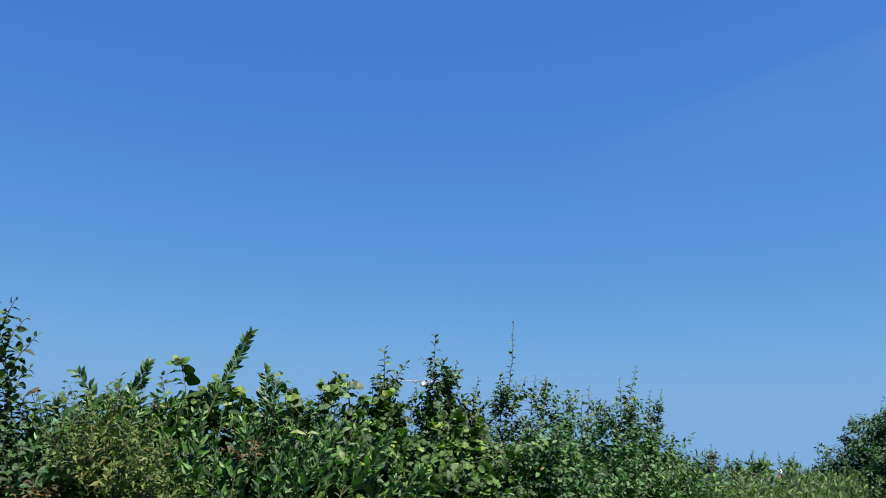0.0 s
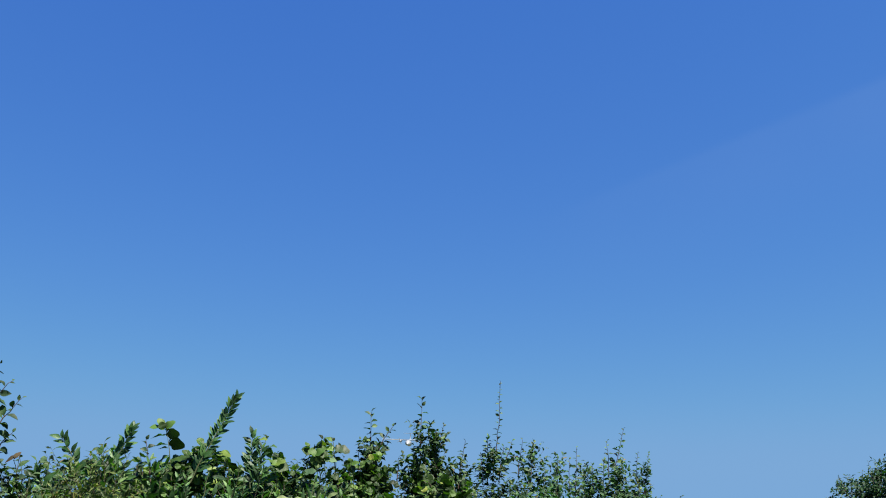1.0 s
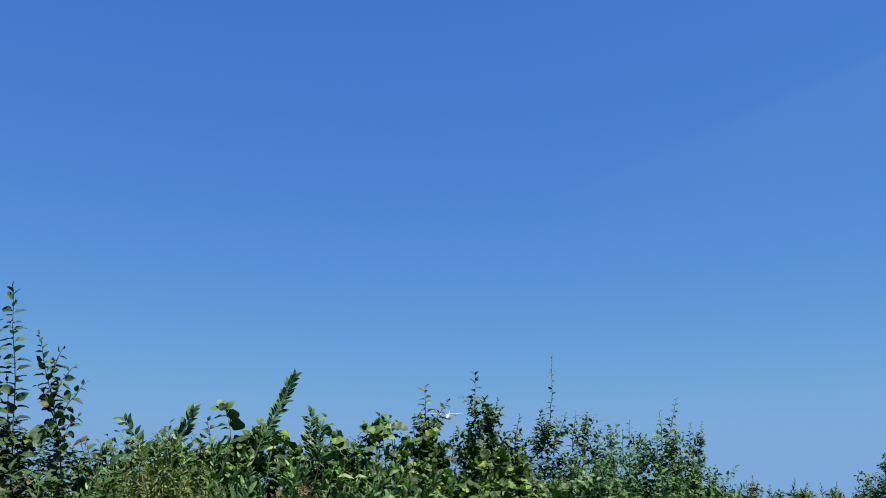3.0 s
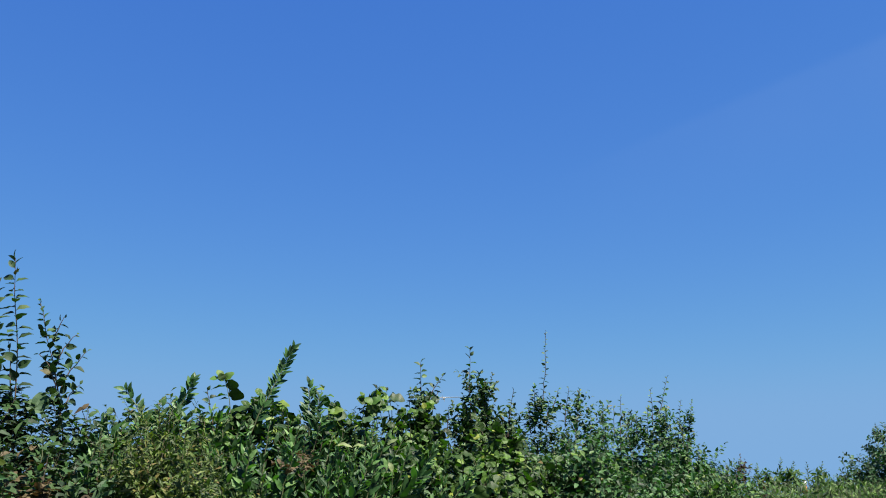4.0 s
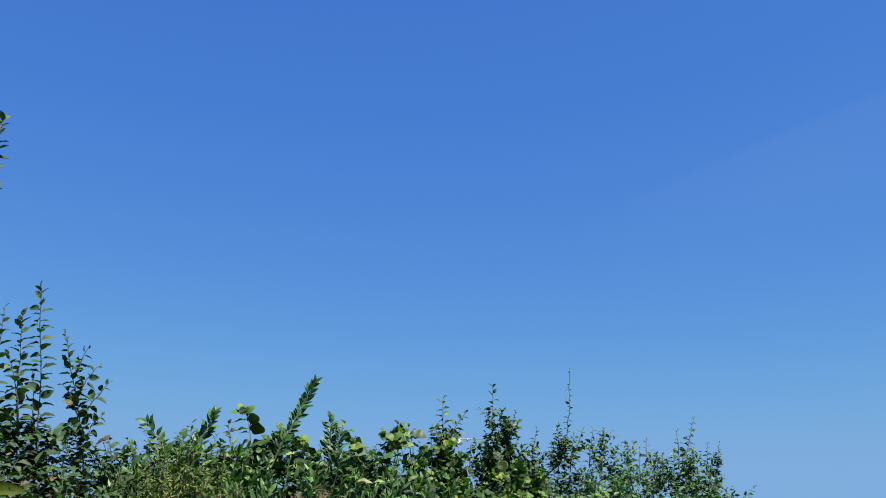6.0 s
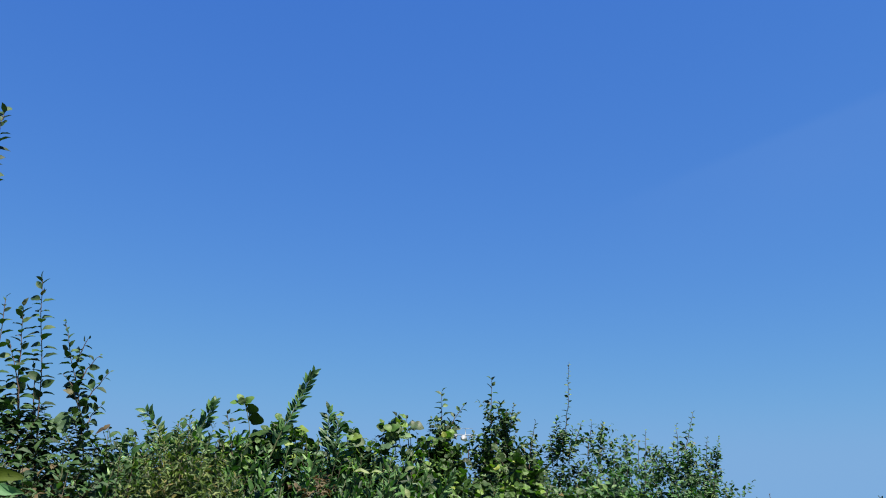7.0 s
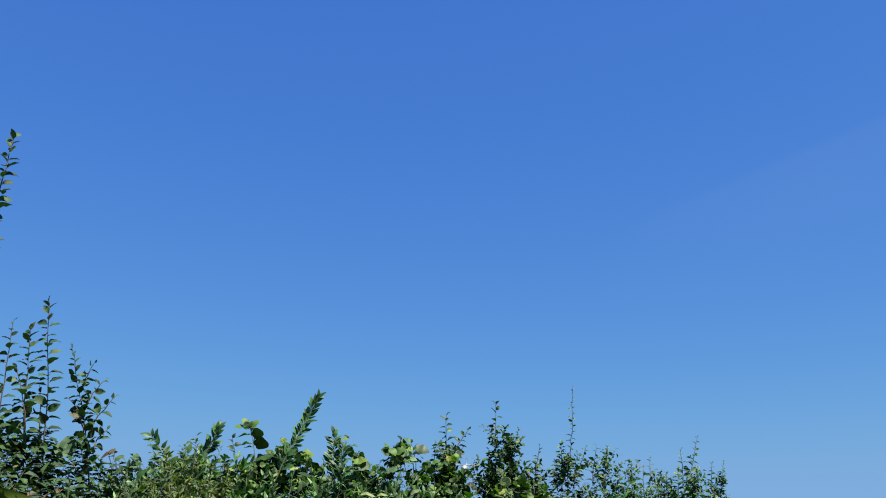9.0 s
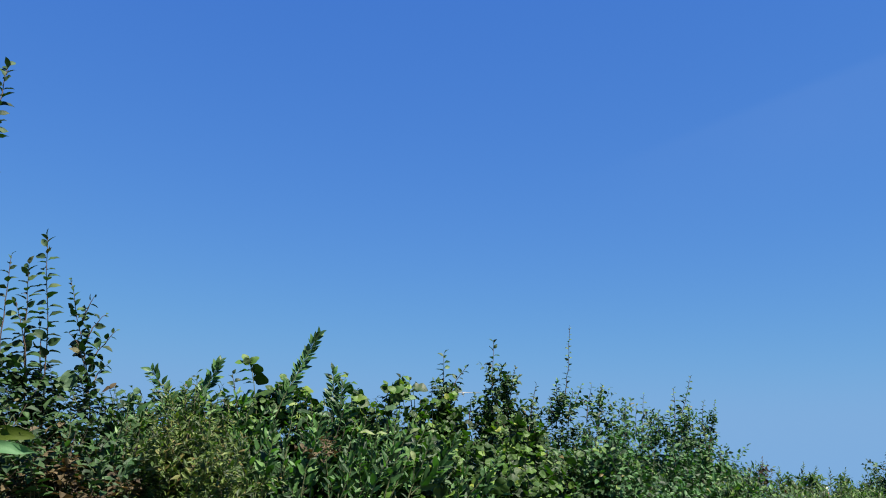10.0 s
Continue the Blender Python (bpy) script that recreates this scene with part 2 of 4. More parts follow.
SHAPE = {"plum": "ovate", "willow": "lance", "wand": "broad", "olive": "round", "hazel": "round", "hazel_lit": "round", "sloe": "ovate", "privet": "small", "bush": "ovate", "weed": "lance", "dry": "ovate", "grey": "lance", "grey_round": "round", "hazel_shaded": "round", "plum_shaded": "ovate", "pale": "ovate", "mint": "round"}
SKIN = {"plum": PLUM_LEAF, "willow": WILLOW_LEAF, "wand": WAND_LEAF, "olive": OLIVE_LEAF, "hazel": HAZEL_LEAF, "hazel_lit": HAZEL_LIT_LEAF, "sloe": SLOE_LEAF, "privet": PRIVET_LEAF, "bush": BUSH_LEAF, "weed": WEED_LEAF,
        "dry": DRY_LEAF, "grey": GREY_LEAF, "grey_round": GREY_LEAF, "hazel_shaded": HAZEL_SHADED_LEAF, "plum_shaded": PLUM_SHADED, "pale": PALE_LEAF, "mint": MINT_LEAF}
_shapes = np.random.default_rng(5)
LEAF = {k: [quads("leaf_" + k, *leaf_shape(SHAPE[k], 9, _shapes), SKIN[k]) for _ in range(4)] for k in SHAPE}


def frames_of(way, up):
    """For rows of a leaf's way and its rough upper side: the three axes as columns."""
    way = way / np.linalg.norm(way, axis=-1, keepdims=True)
    side = np.cross(way, up)
    side /= np.linalg.norm(side, axis=-1, keepdims=True) + 1e-9
    return np.stack([side, way, np.cross(side, way)], -1)


def tube(path, radius, sides=5):
    """Places and quads of a tapering stem along a path."""
    path, n = np.asarray(path, float), len(path)
    way = np.gradient(path, axis=0)
    way /= np.linalg.norm(way, axis=1, keepdims=True)
    a = np.cross(way, np.array([0.31, 0.95, 0.05]))
    a /= np.linalg.norm(a, axis=1, keepdims=True)
    b = np.cross(way, a)
    turn = np.linspace(0, 2 * np.pi, sides, endpoint=False)
    ring = a[:, None] * np.cos(turn)[None, :, None] + b[:, None] * np.sin(turn)[None, :, None]
    verts = (path[:, None] + ring * np.asarray(radius)[:, None, None]).reshape(-1, 3)
    faces = [(i * sides + j, i * sides + (j + 1) % sides, (i + 1) * sides + (j + 1) % sides, (i + 1) * sides + j)
             for i in range(n - 1) for j in range(sides)]
    return verts, np.array(faces)


def joined(pieces):
    verts, faces, at = [], [], 0
    for v, f in pieces:
        verts.append(v), faces.append(f + at)
        at += len(v)
    return np.concatenate(verts), np.concatenate(faces)


def part(name, mesh, parent, label="", kind=""):
    ob = new(name, mesh)
    ob.parent = parent
    ob.matrix_parent_inverse = parent.matrix_world.inverted() if parent.type == "EMPTY" else Matrix()
    return tagged(ob, label, kind=kind)


def thing(name, at, label, category, group=""):
    ob = new(name)
    ob.empty_display_size = 0.2
    ob.matrix_world = Matrix.Translation(at)
    bpy.context.view_layer.update()
    return tagged(ob, label, category, group)


def curve_path(base, tip, bow, wobble, rng, n=12):
    """A slightly crooked line from base to tip, bowed sideways by that many metres."""
    base, tip = np.array(base, float), np.array(tip, float)
    s = np.linspace(0, 1, n)[:, None]
    way = tip - base
    side = np.array([way[2], 0, -way[0]])
    side /= np.linalg.norm(side) + 1e-9
    off = np.cumsum(rng.normal(0, wobble, (n, 3)), 0)
    off -= off[0] + (off[-1] - off[0]) * s
    return base + way * s + side * bow * 4 * s * (1 - s) + off


_shoots = np.random.default_rng(11)
LONG = {"plum": 1.3, "willow": 1.05, "hazel": 1.1, "weed": 0.95, "bush": 1.2}  # growth of the leaves on leading shoots


def shoot(shrub, kind, base, tip, leaves=14, size=0.05, bow=0.0, bare=0.12, spread=66, taper=0.36, thick=0.0028, stem=None, pairs=False, skin=None,
          flat=0.35):
    """A leading shoot that stands out of the hedge: a stem that carries every leaf as a piece of its own."""
    rng = _shoots
    base, tip = np.array(base, float), np.array(tip, float)
    tip = tip - (tip - base) / np.linalg.norm(tip - base) * 0.6 * LONG[kind] * size * taper  # the last leaf reaches the tip
    path = curve_path(base, tip, bow, 0.002, rng)
    stem_mesh = quads("shoot", *tube(path, np.linspace(thick, 0.0009, len(path))), stem or (GREEN_STEM if kind in ("willow", "hazel", "weed") else RED_STEM))
    limb = part("shoot", stem_mesh, shrub)
    angle = rng.uniform(0, 6.28)
    for i in range(leaves):
        s = bare + (1 - bare) * (i - 0.75 * (i % 2) * pairs + rng.uniform(-0.25, 0.25) * (not pairs)) / max(leaves - 1, 1)
        s = min(max(s, 0.0), 1.0)
        at = s * (len(path) - 1)
        k = min(int(at), len(path) - 2)
        place = path[k] + (path[k + 1] - path[k]) * (at - k)
        way = path[k + 1] - path[k]
        way /= np.linalg.norm(way)
        angle = (np.pi * (i % 2) + rng.normal(0, 0.35)) if pairs else angle + 2.399
        # leaves spread more across the view than along it
        out = np.array([np.cos(angle), flat * np.sin(angle) + (1 - flat) * 0.15 * np.sin(angle), 0.0])
        out -= way * (out @ way)
        out /= np.linalg.norm(out) + 1e-9
        if kind == "willow":
            out += np.array([0.0, -0.25, 0.0])
        lift = np.radians(spread * rng.uniform(0.75, 1.2)) * (1.0 if s < 0.9 else 0.55)
        along = way * np.cos(lift) + out * np.sin(lift) + rng.normal(0, 0.10, 3)
        up = way * 0.6 + np.array([0, -0.75, 0.45]) + rng.normal(0, 0.6, 3)
        if kind == "plum":
            up = np.array([0.0, -0.45, 0.78]) + rng.normal(0, 0.42, 3)
        elif skin == "wand":
            up = way * 0.5 + np.array([0.15, -0.85, 0.4]) + rng.normal(0, 0.25, 3)
        elif kind == "hazel":
            up = np.array([0.0, -0.3, 0.9]) + rng.normal(0, 0.35, 3)
        axes = frames_of(along, up)
        long = LONG[kind] * size * (1 - (1 - taper) * s**2.2) * rng.uniform(0.78, 1.15)
        leaf = new("leaf", (LEAF[skin or kind])[int(rng.integers(4))])
        leaf.parent = limb
        m = Matrix(axes.tolist()).to_4x4() @ Matrix.Diagonal((long, long, long, 1))
        m.translation = place.tolist()
        leaf.matrix_basis = m
    return limb


def foliage(shrub, kind, origins, ways, lengths, counts, size, seed, name="foliage", spread=60, rows=4, skin=None, label="", sag_by=0.12):
    """The dense growth of a shrub: many thin twigs, and leaves set along each of them."""
    rng = np.random.default_rng(seed)
    shapes = [leaf_shape(SHAPE[kind], rows, rng) for _ in range(5)]
    owner = np.repeat(np.arange(len(origins)), counts)
    order = np.concatenate([np.arange(c) for c in counts])
    s = (order + rng.uniform(0.1, 0.9, len(order))) / counts[owner]
    way = ways[owner]
    sag = np.stack([0 * s, 0 * s, -sag_by * s**2], 1)
    place = origins[owner] + (way * s[:, None] + sag) * lengths[owner][:, None]
    turn = order * 2.399 + rng.uniform(0, 6.28, len(origins))[owner]
    a = np.cross(way, np.array([0.3, 0.9, 0.2]))
    a /= np.linalg.norm(a, axis=1, keepdims=True) + 1e-9
    b = np.cross(way, a)
    out = a * np.cos(turn)[:, None] + b * np.sin(turn)[:, None]
    lift = np.radians(spread * rng.uniform(0.6, 1.3, len(s)))[:, None]
    along = way * np.cos(lift) + out * np.sin(lift) + rng.normal(0, 0.2, way.shape)
    up = np.array([0.15, -0.3, 0.75]) + rng.normal(0, 0.45, way.shape)
    if kind == "plum":  # plums hold their leaves in level layers
        along = along * (1, 1, 0.45)
        up = np.array([0.05, -0.12, 0.9]) + rng.normal(0, 0.28, way.shape)
    axes = frames_of(along, up)
    axes = axes * (size * rng.uniform(0.6, 1.2, len(s)) * (1 - 0.35 * s**2))[:, None, None]
    pick = rng.integers(0, 5, len(s))
    pieces = []
    for n, (v, f) in enumerate(shapes):
        m = pick == n
        if not m.any():
            continue
        verts = np.einsum("nij,kj->nki", axes[m], v) + place[m][:, None]
        faces = f[None] + (np.arange(m.sum()) * len(v))[:, None, None]
        pieces.append((verts.reshape(-1, 3), faces.reshape(-1, 4)))
    part(name, quads(name, *joined(pieces), SKIN[skin or kind], False), shrub, label, "stuff")
    # the twigs themselves, three-sided
    t = np.linspace(0, 1, 4)
    line = origins[:, None] + (ways[:, None] * t[None, :, None] + np.stack([0 * t, 0 * t, -sag_by * t**2], 1)[None]) * lengths[:, None, None]
    ring = np.array([[1, 0, 0], [-0.5, 0.87, 0], [-0.5, -0.87, 0]])
    verts = line[:, :, None] + ring[None, None] * (0.03 * size) * (1 - 0.65 * t)[None, :, None, None]
    one = np.array([(i * 3 + j, i * 3 + (j + 1) % 3, i * 3 + 3 + (j + 1) % 3, i * 3 + 3 + j) for i in range(3) for j in range(3)])
    faces = one[None] + (np.arange(len(origins)) * 12)[:, None, None]
    part("brushwood", quads("brushwood", verts.reshape(-1, 3), faces.reshape(-1, 4), GREEN_STEM if kind == "weed" else BARK), shrub, "", "stuff")


def dome(centre, reach, top, low, n, rng, crown=0.3, lean=0.45, power=0.7, clump=0.55):
    """Origins and ways of twigs in a bushy dome: reach is its half width across and along the view."""
    r, a = np.sqrt(rng.uniform(0, 1, n)), rng.uniform(0, 6.28, n)
    x, y = centre[0] + reach[0] * r * np.cos(a), centre[1] + reach[1] * r * np.sin(a)
    high = top - crown * r**2 + 0.05 * np.sin(7 * x + 3 * y) + 0.04 * np.sin(17 * x)
    z = low + (high - low) * rng.uniform(0, 1, n) ** power
    # twigs gather into clumps with hollows between them
    place = np.stack([x, y, z], 1)
    hearts = place[rng.choice(n, max(n // 16, 4), replace=False)]
    near = np.array([np.argmin(((hearts - at) ** 2).sum(1)) for at in place])
    x, y, z = (place + clump * (hearts[near] - place)).T
    ways = np.stack([rng.normal(0, lean, n) + 0.3 * r * np.cos(a), rng.normal(0, lean, n) + 0.3 * r * np.sin(a) - 0.1, rng.uniform(0.5, 1.2, n)], 1)
    return np.stack([x, y, z], 1), ways / np.linalg.norm(ways, axis=1, keepdims=True)


def woody(shrub, centre, reach, top, n, rng, thick=0.018):
    """Main stems fanning up from the root."""
    for _ in range(n):
        a, r = rng.uniform(0, 6.28), np.sqrt(rng.uniform(0.05, 0.8))
        tip = (centre[0] + reach[0] * r * np.cos(a), centre[1] + reach[1] * r * np.sin(a), top * rng.uniform(0.8, 0.95))
        base = (centre[0] + 0.12 * np.cos(a), centre[1] + 0.12 * np.sin(a), -0.03)
        path = curve_path(base, tip, 0.06 * rng.uniform(-1, 1), 0.012, rng, 14)
        part("stem", quads("stem", *tube(path, np.linspace(thick * rng.uniform(0.6, 1.1), 0.004, 14), 7), BARK), shrub)


def shrub_of(kind, centre, reach, top, twigs, size, label, seed, low=0.25, length=0.28, per=9, stems=5, crown=0.3, lean=0.45, spread=60, name=None, group="shrubs of the hedge",
             power=0.32, rows=3, skin=None, clump=0.68):
    rng = np.random.default_rng(seed)
    shrub = thing(name or kind + "_shrub", (centre[0], centre[1], 0), label, "shrub", group)
    woody(shrub, centre, reach, top, stems, rng)
    twigs = int(twigs * 0.85)
    origins, ways = dome(centre, reach, top, low, twigs, rng, crown, lean, power, clump)
    size, per, length = size * 0.98, per * 1.7, length * 1.1
    lengths = length * rng.uniform(0.6, 1.3, twigs)
    counts = np.maximum(3, (per * rng.uniform(0.7, 1.3, twigs)).astype(int))
    foliage(shrub, kind, origins, ways, lengths, counts, size, seed + 1, spread=spread, rows=6 if kind == "hazel" else rows, skin=skin)
    return shrub


_columns = iter(range(4000, 9000, 7))


def column(shrub, kind, base, tip, radius, twigs, size, per=8, length=0.08, skin=None, label=""):
    """A bushy leafy bough round a line from base to tip."""
    seed = next(_columns)
    rng = np.random.default_rng(seed)
    base, tip = np.array(base), np.array(tip)
    tip, radius, twigs = base + (tip - base) * 0.84, radius * (0.72 if kind == "plum" else 0.95), int(twigs * (0.5 if kind == "plum" else 0.75))
    s = rng.uniform(0, 1, twigs) ** 1.5
    a, r = rng.uniform(0, 6.28, twigs), radius * (1 - 0.75 * s) * np.sqrt(rng.uniform(0, 1, twigs))
    origins = base + (tip - base) * s[:, None] + np.stack([r * np.cos(a), r * np.sin(a), 0 * a], 1)
    ways = np.stack([np.cos(a) * 0.6, np.sin(a) * 0.6, rng.uniform(0.4, 1.4, twigs)], 1) + rng.normal(0, 0.2, (twigs, 3))
    ways /= np.linalg.norm(ways, axis=1, keepdims=True)
    counts = np.maximum(3, (per * rng.uniform(0.6, 1.3, twigs)).astype(int))
    foliage(shrub, kind, origins, ways, length * rng.uniform(0.6, 1.3, twigs), counts, size, seed + 1, name="bough", rows=5 if kind == "hazel" else 4, skin=skin, label=label)


# ---- ground ----
def build_ground():
    rings = [0.0, 1.5, 3, 5, 8, 12, 18, 30, 60, 120, 300, 800, 2400, 4500]
    sides = 48
    verts, faces = [], []
    for k, r in enumerate(rings):
        for j in range(sides):
            a = 2 * math.pi * j / sides
            x, y = r * math.cos(a), r * math.sin(a)
            z = 0.03 * noise.noise((x * 0.7, y * 0.7, 0)) if r < 40 else -0.02
            verts.append((x, y, z - 0.02))
    for k in range(len(rings) - 1):
        for j in range(sides):
            faces.append((k * sides + j, (k + 1) * sides + j, (k + 1) * sides + (j + 1) % sides, k * sides + (j + 1) % sides))
    ob = new("ground", quads("ground", np.array(verts), np.array(faces), TURF))
    tagged(ob, "flat rough grass field that reaches the horizon", "ground", kind="structure")


build_ground()

# ---- the hedge, from its near end to its far end ----
plum_near = shrub_of("plum", (-1.49, 2.58), (0.42, 0.4), 1.78, 720, 0.048, "tall plum shrub with shaded dark green and browning leaves and long upright shoots", 21, per=11, skin="plum_shaded")
shrub_of("privet", (-0.95, 2.63), (0.14, 0.22), 1.68, 560, 0.032, "fine-leaved yellowish green privet shrub in the hedge", 31, length=0.2, per=23, crown=0.12, rows=2, clump=0.3)
willow_grey = shrub_of("willow", (-1.22, 2.62), (0.14, 0.18), 1.62, 150, 0.062, "low grey-green willow shrub beside the privet", 36, per=11, spread=45, lean=0.3, skin="grey", name="willow_shrub", length=0.22)
willow_near = shrub_of("willow", (-1.19, 3.09), (0.42, 0.32), 1.70, 375, 0.062, "grey-green willow shrub with lance-shaped leaves", 41, per=13, spread=45, lean=0.3)
willow = shrub_of("willow", (-0.77, 3.10), (0.40, 0.32), 1.73, 375, 0.062, "bright green willow shrub with leaning wands", 51, per=13, spread=45, lean=0.3)
hazel_near = shrub_of("hazel", (-0.86, 3.34), (0.36, 0.28), 1.80, 260, 0.058, "hazel shrub with large round light green leaves", 61, per=8)
hazel = shrub_of("hazel", (-0.47, 3.55), (0.42, 0.34), 1.74, 330, 0.058, "broad hazel shrub with large yellowish green leaves", 71, per=8)
willow_low = shrub_of("willow", (-0.46, 3.20), (0.4, 0.26), 1.63, 350, 0.058, "low willow shrub in front of the hazel", 81, per=13, spread=45, lean=0.3)
plum_mid = shrub_of("plum", (-0.10, 4.06), (0.42, 0.36), 1.83, 420, 0.046, "dark green plum shrub with dense upright shoots", 91, per=11)
hazel_low = shrub_of("hazel", (-0.03, 3.71), (0.34, 0.26), 1.66, 330, 0.050, "low hazel shrub with round bright green leaves", 101, per=8)
plum_slim = shrub_of("plum", (0.33, 4.44), (0.4, 0.38), 1.82, 546, 0.042, "plum shrub with one very long thin shoot", 111, per=11)
plum_low = shrub_of("bush", (0.50, 4.47), (0.42, 0.34), 1.78, 460, 0.048, "low leafy plum shrub with small green leaves", 121, per=12, crown=0.15, skin="sloe", name="plum_shrub")
plum_far = shrub_of("bush", (0.98, 5.15), (0.46, 0.42), 1.82, 676, 0.050, "plum shrub with slender feathery shoots", 131, per=11, skin="sloe", name="plum_shrub")
plum_end = shrub_of("bush", (1.24, 5.44), (0.17, 0.40), 1.80, 440, 0.046, "small-leaved plum shrub at the end of the hedge", 141, per=11, skin="sloe", name="plum_shrub")
shrub_of("weed", (1.15, 5.06), (0.5, 0.45), 1.64, 460, 0.055, "low mixed green growth at the end of the hedge", 151, per=10, lean=0.35, spread=45)

# shrubs added at the back to close sky gaps; dark skins shade the gaps
green_back = "dense bright green shrub at the back of the hedge"
plum_shrub = "dense dark green plum shrub at the back of the hedge"
BACK_ROW = [  # place, half width, height of the dense growth, foliage
    (-1.78, 3.10, 0.40, 1.80, "plum_shaded"), (-1.40, 3.47, 0.42, 1.81, "plum_shaded"), (-1.02, 3.74, 0.40, 1.83, "plum_shaded"),
    (-0.64, 4.05, 0.42, 1.85, "plum_shaded"), (-0.25, 4.36, 0.42, 1.83, "plum"), (0.06, 4.70, 0.40, 1.86, "plum"),
    (0.36, 4.97, 0.42, 1.85, "sloe"), (0.72, 5.32, 0.42, 1.85, "sloe"), (0.98, 5.55, 0.32, 1.87, "sloe"), (1.20, 5.74, 0.20, 1.80, "sloe")]
for n, (x, y, wide, high, skin) in enumerate(BACK_ROW):
    shrub_of("bush", (x, y), (wide, 0.26), high, 330, 0.044, green_back if skin == "sloe" else plum_shrub, 161 + 2 * n, low=0.8, rows=2, stems=3, length=0.2, per=10,
             crown=0.12, skin=skin, name="green_shrub" if skin == "sloe" else "plum_shrub", clump=0.45)

# bushy boughs that fill the hedge's broken upper edge
column(plum_near, "plum", (-1.444, 2.677, 1.771), (-1.457, 2.671, 1.960), 0.06, 32, 0.050, skin="plum_shaded")
column(plum_near, "plum", (-1.488, 2.610, 1.765), (-1.484, 2.612, 1.933), 0.06, 32, 0.048, skin="plum_shaded")
column(plum_near, "plum", (-1.321, 2.767, 1.745), (-1.365, 2.748, 1.955), 0.05, 30, 0.042, skin="plum_shaded")
column(plum_near, "plum", (-1.534, 2.551, 1.824), (-1.541, 2.547, 1.974), 0.07, 34, 0.046, skin="plum_shaded")
column(plum_near, "plum", (-1.319, 2.604, 1.575), (-1.323, 2.602, 1.719), 0.3, 60, 0.032, skin="dry", label="browned dry leaves")
column(plum_near, "plum", (-1.221, 2.36, 1.562), (-1.235, 2.36, 1.648), 0.13, 60, 0.036, skin="dry", label="browned dry leaves")
column(willow, "plum", (-0.598, 2.780, 1.703), (-0.594, 2.780, 1.754), 0.028, 18, 0.026, skin="dry", label="browned dry leaves")
column(willow_grey, "plum", (-1.063, 2.450, 1.577), (-1.059, 2.450, 1.607), 0.05, 24, 0.030, skin="dry", label="browned dry leaves")
column(plum_near, "plum", (-1.260, 2.739, 1.711), (-1.266, 2.737, 1.902), 0.05, 24, 0.045, skin="plum_shaded")
column(willow_near, "willow", (-1.201, 2.976, 1.780), (-1.228, 2.966, 1.885), 0.05, 14, 0.055)
column(willow_near, "willow", (-1.095, 3.012, 1.766), (-1.066, 3.022, 1.895), 0.05, 14, 0.055)
column(willow_near, "hazel", (-0.948, 3.056, 1.734), (-0.972, 3.049, 1.945), 0.07, 40, 0.035)
column(hazel_near, "hazel", (-0.882, 3.227, 1.763), (-0.912, 3.220, 1.935), 0.07, 24, 0.051)
column(hazel_near, "hazel", (-0.859, 3.200, 1.831), (-0.875, 3.200, 1.972), 0.05, 30, 0.045)
column(hazel_near, "hazel", (-0.756, 3.305, 1.812), (-0.770, 3.303, 1.962), 0.08, 18, 0.047)
column(hazel, "hazel", (-0.570, 3.334, 1.776), (-0.562, 3.335, 1.985), 0.08, 40, 0.038)
column(hazel, "hazel", (-0.334, 3.508, 1.792), (-0.346, 3.508, 1.950), 0.05, 24, 0.039)
column(hazel, "hazel", (-0.275, 3.600, 1.800), (-0.275, 3.600, 1.985), 0.07, 36, 0.038)
column(hazel, "hazel", (-0.236, 3.613, 1.777), (-0.229, 3.613, 1.970), 0.08, 36, 0.039)
column(hazel, "hazel", (-0.417, 3.452, 1.765), (-0.432, 3.451, 1.850), 0.10, 24, 0.041)
column(hazel, "hazel", (-0.450, 3.399, 1.932), (-0.428, 3.402, 2.010), 0.04, 10, 0.040)
column(plum_mid, "bush", (-0.245, 3.913, 1.889), (-0.262, 3.912, 2.120), 0.06, 36, 0.036, skin="plum")
column(plum_mid, "bush", (-0.021, 4.013, 1.827), (-0.026, 4.013, 2.215), 0.075, 84, 0.034, skin="plum")
column(plum_mid, "bush", (0.030, 4.011, 1.878), (0.050, 4.010, 2.180), 0.055, 46, 0.034, skin="plum")
column(plum_mid, "bush", (-0.071, 4.014, 1.826), (-0.079, 4.014, 2.091), 0.055, 26, 0.042, skin="plum")
column(plum_mid, "bush", (0.125, 4.10, 1.850), (0.120, 4.10, 2.030), 0.07, 30, 0.042, skin="plum")
column(hazel_low, "hazel", (0.008, 3.762, 1.744), (0.019, 3.762, 1.943), 0.07, 20, 0.045)
column(hazel_low, "hazel", (0.109, 3.857, 1.750), (0.116, 3.857, 1.929), 0.08, 30, 0.042)
column(plum_slim, "plum", (0.313, 4.392, 1.855), (0.326, 4.391, 2.201), 0.060, 81, 0.032)
column(plum_slim, "plum", (0.409, 4.432, 1.887), (0.442, 4.428, 2.138), 0.045, 30, 0.029)
column(plum_slim, "plum", (0.239, 4.399, 1.854), (0.235, 4.399, 2.046), 0.060, 39, 0.030)
column(plum_low, "bush", (0.526, 4.568, 1.898), (0.538, 4.566, 2.156), 0.038, 30, 0.029, skin="sloe")
column(plum_low, "bush", (0.594, 4.557, 1.843), (0.594, 4.557, 2.041), 0.060, 40, 0.030, skin="sloe")
column(plum_low, "bush", (0.700, 4.742, 1.913), (0.692, 4.744, 2.135), 0.038, 30, 0.027, skin="sloe")
column(plum_far, "bush", (0.876, 5.116, 1.908), (0.877, 5.116, 2.099), 0.053, 39, 0.029, skin="sloe")
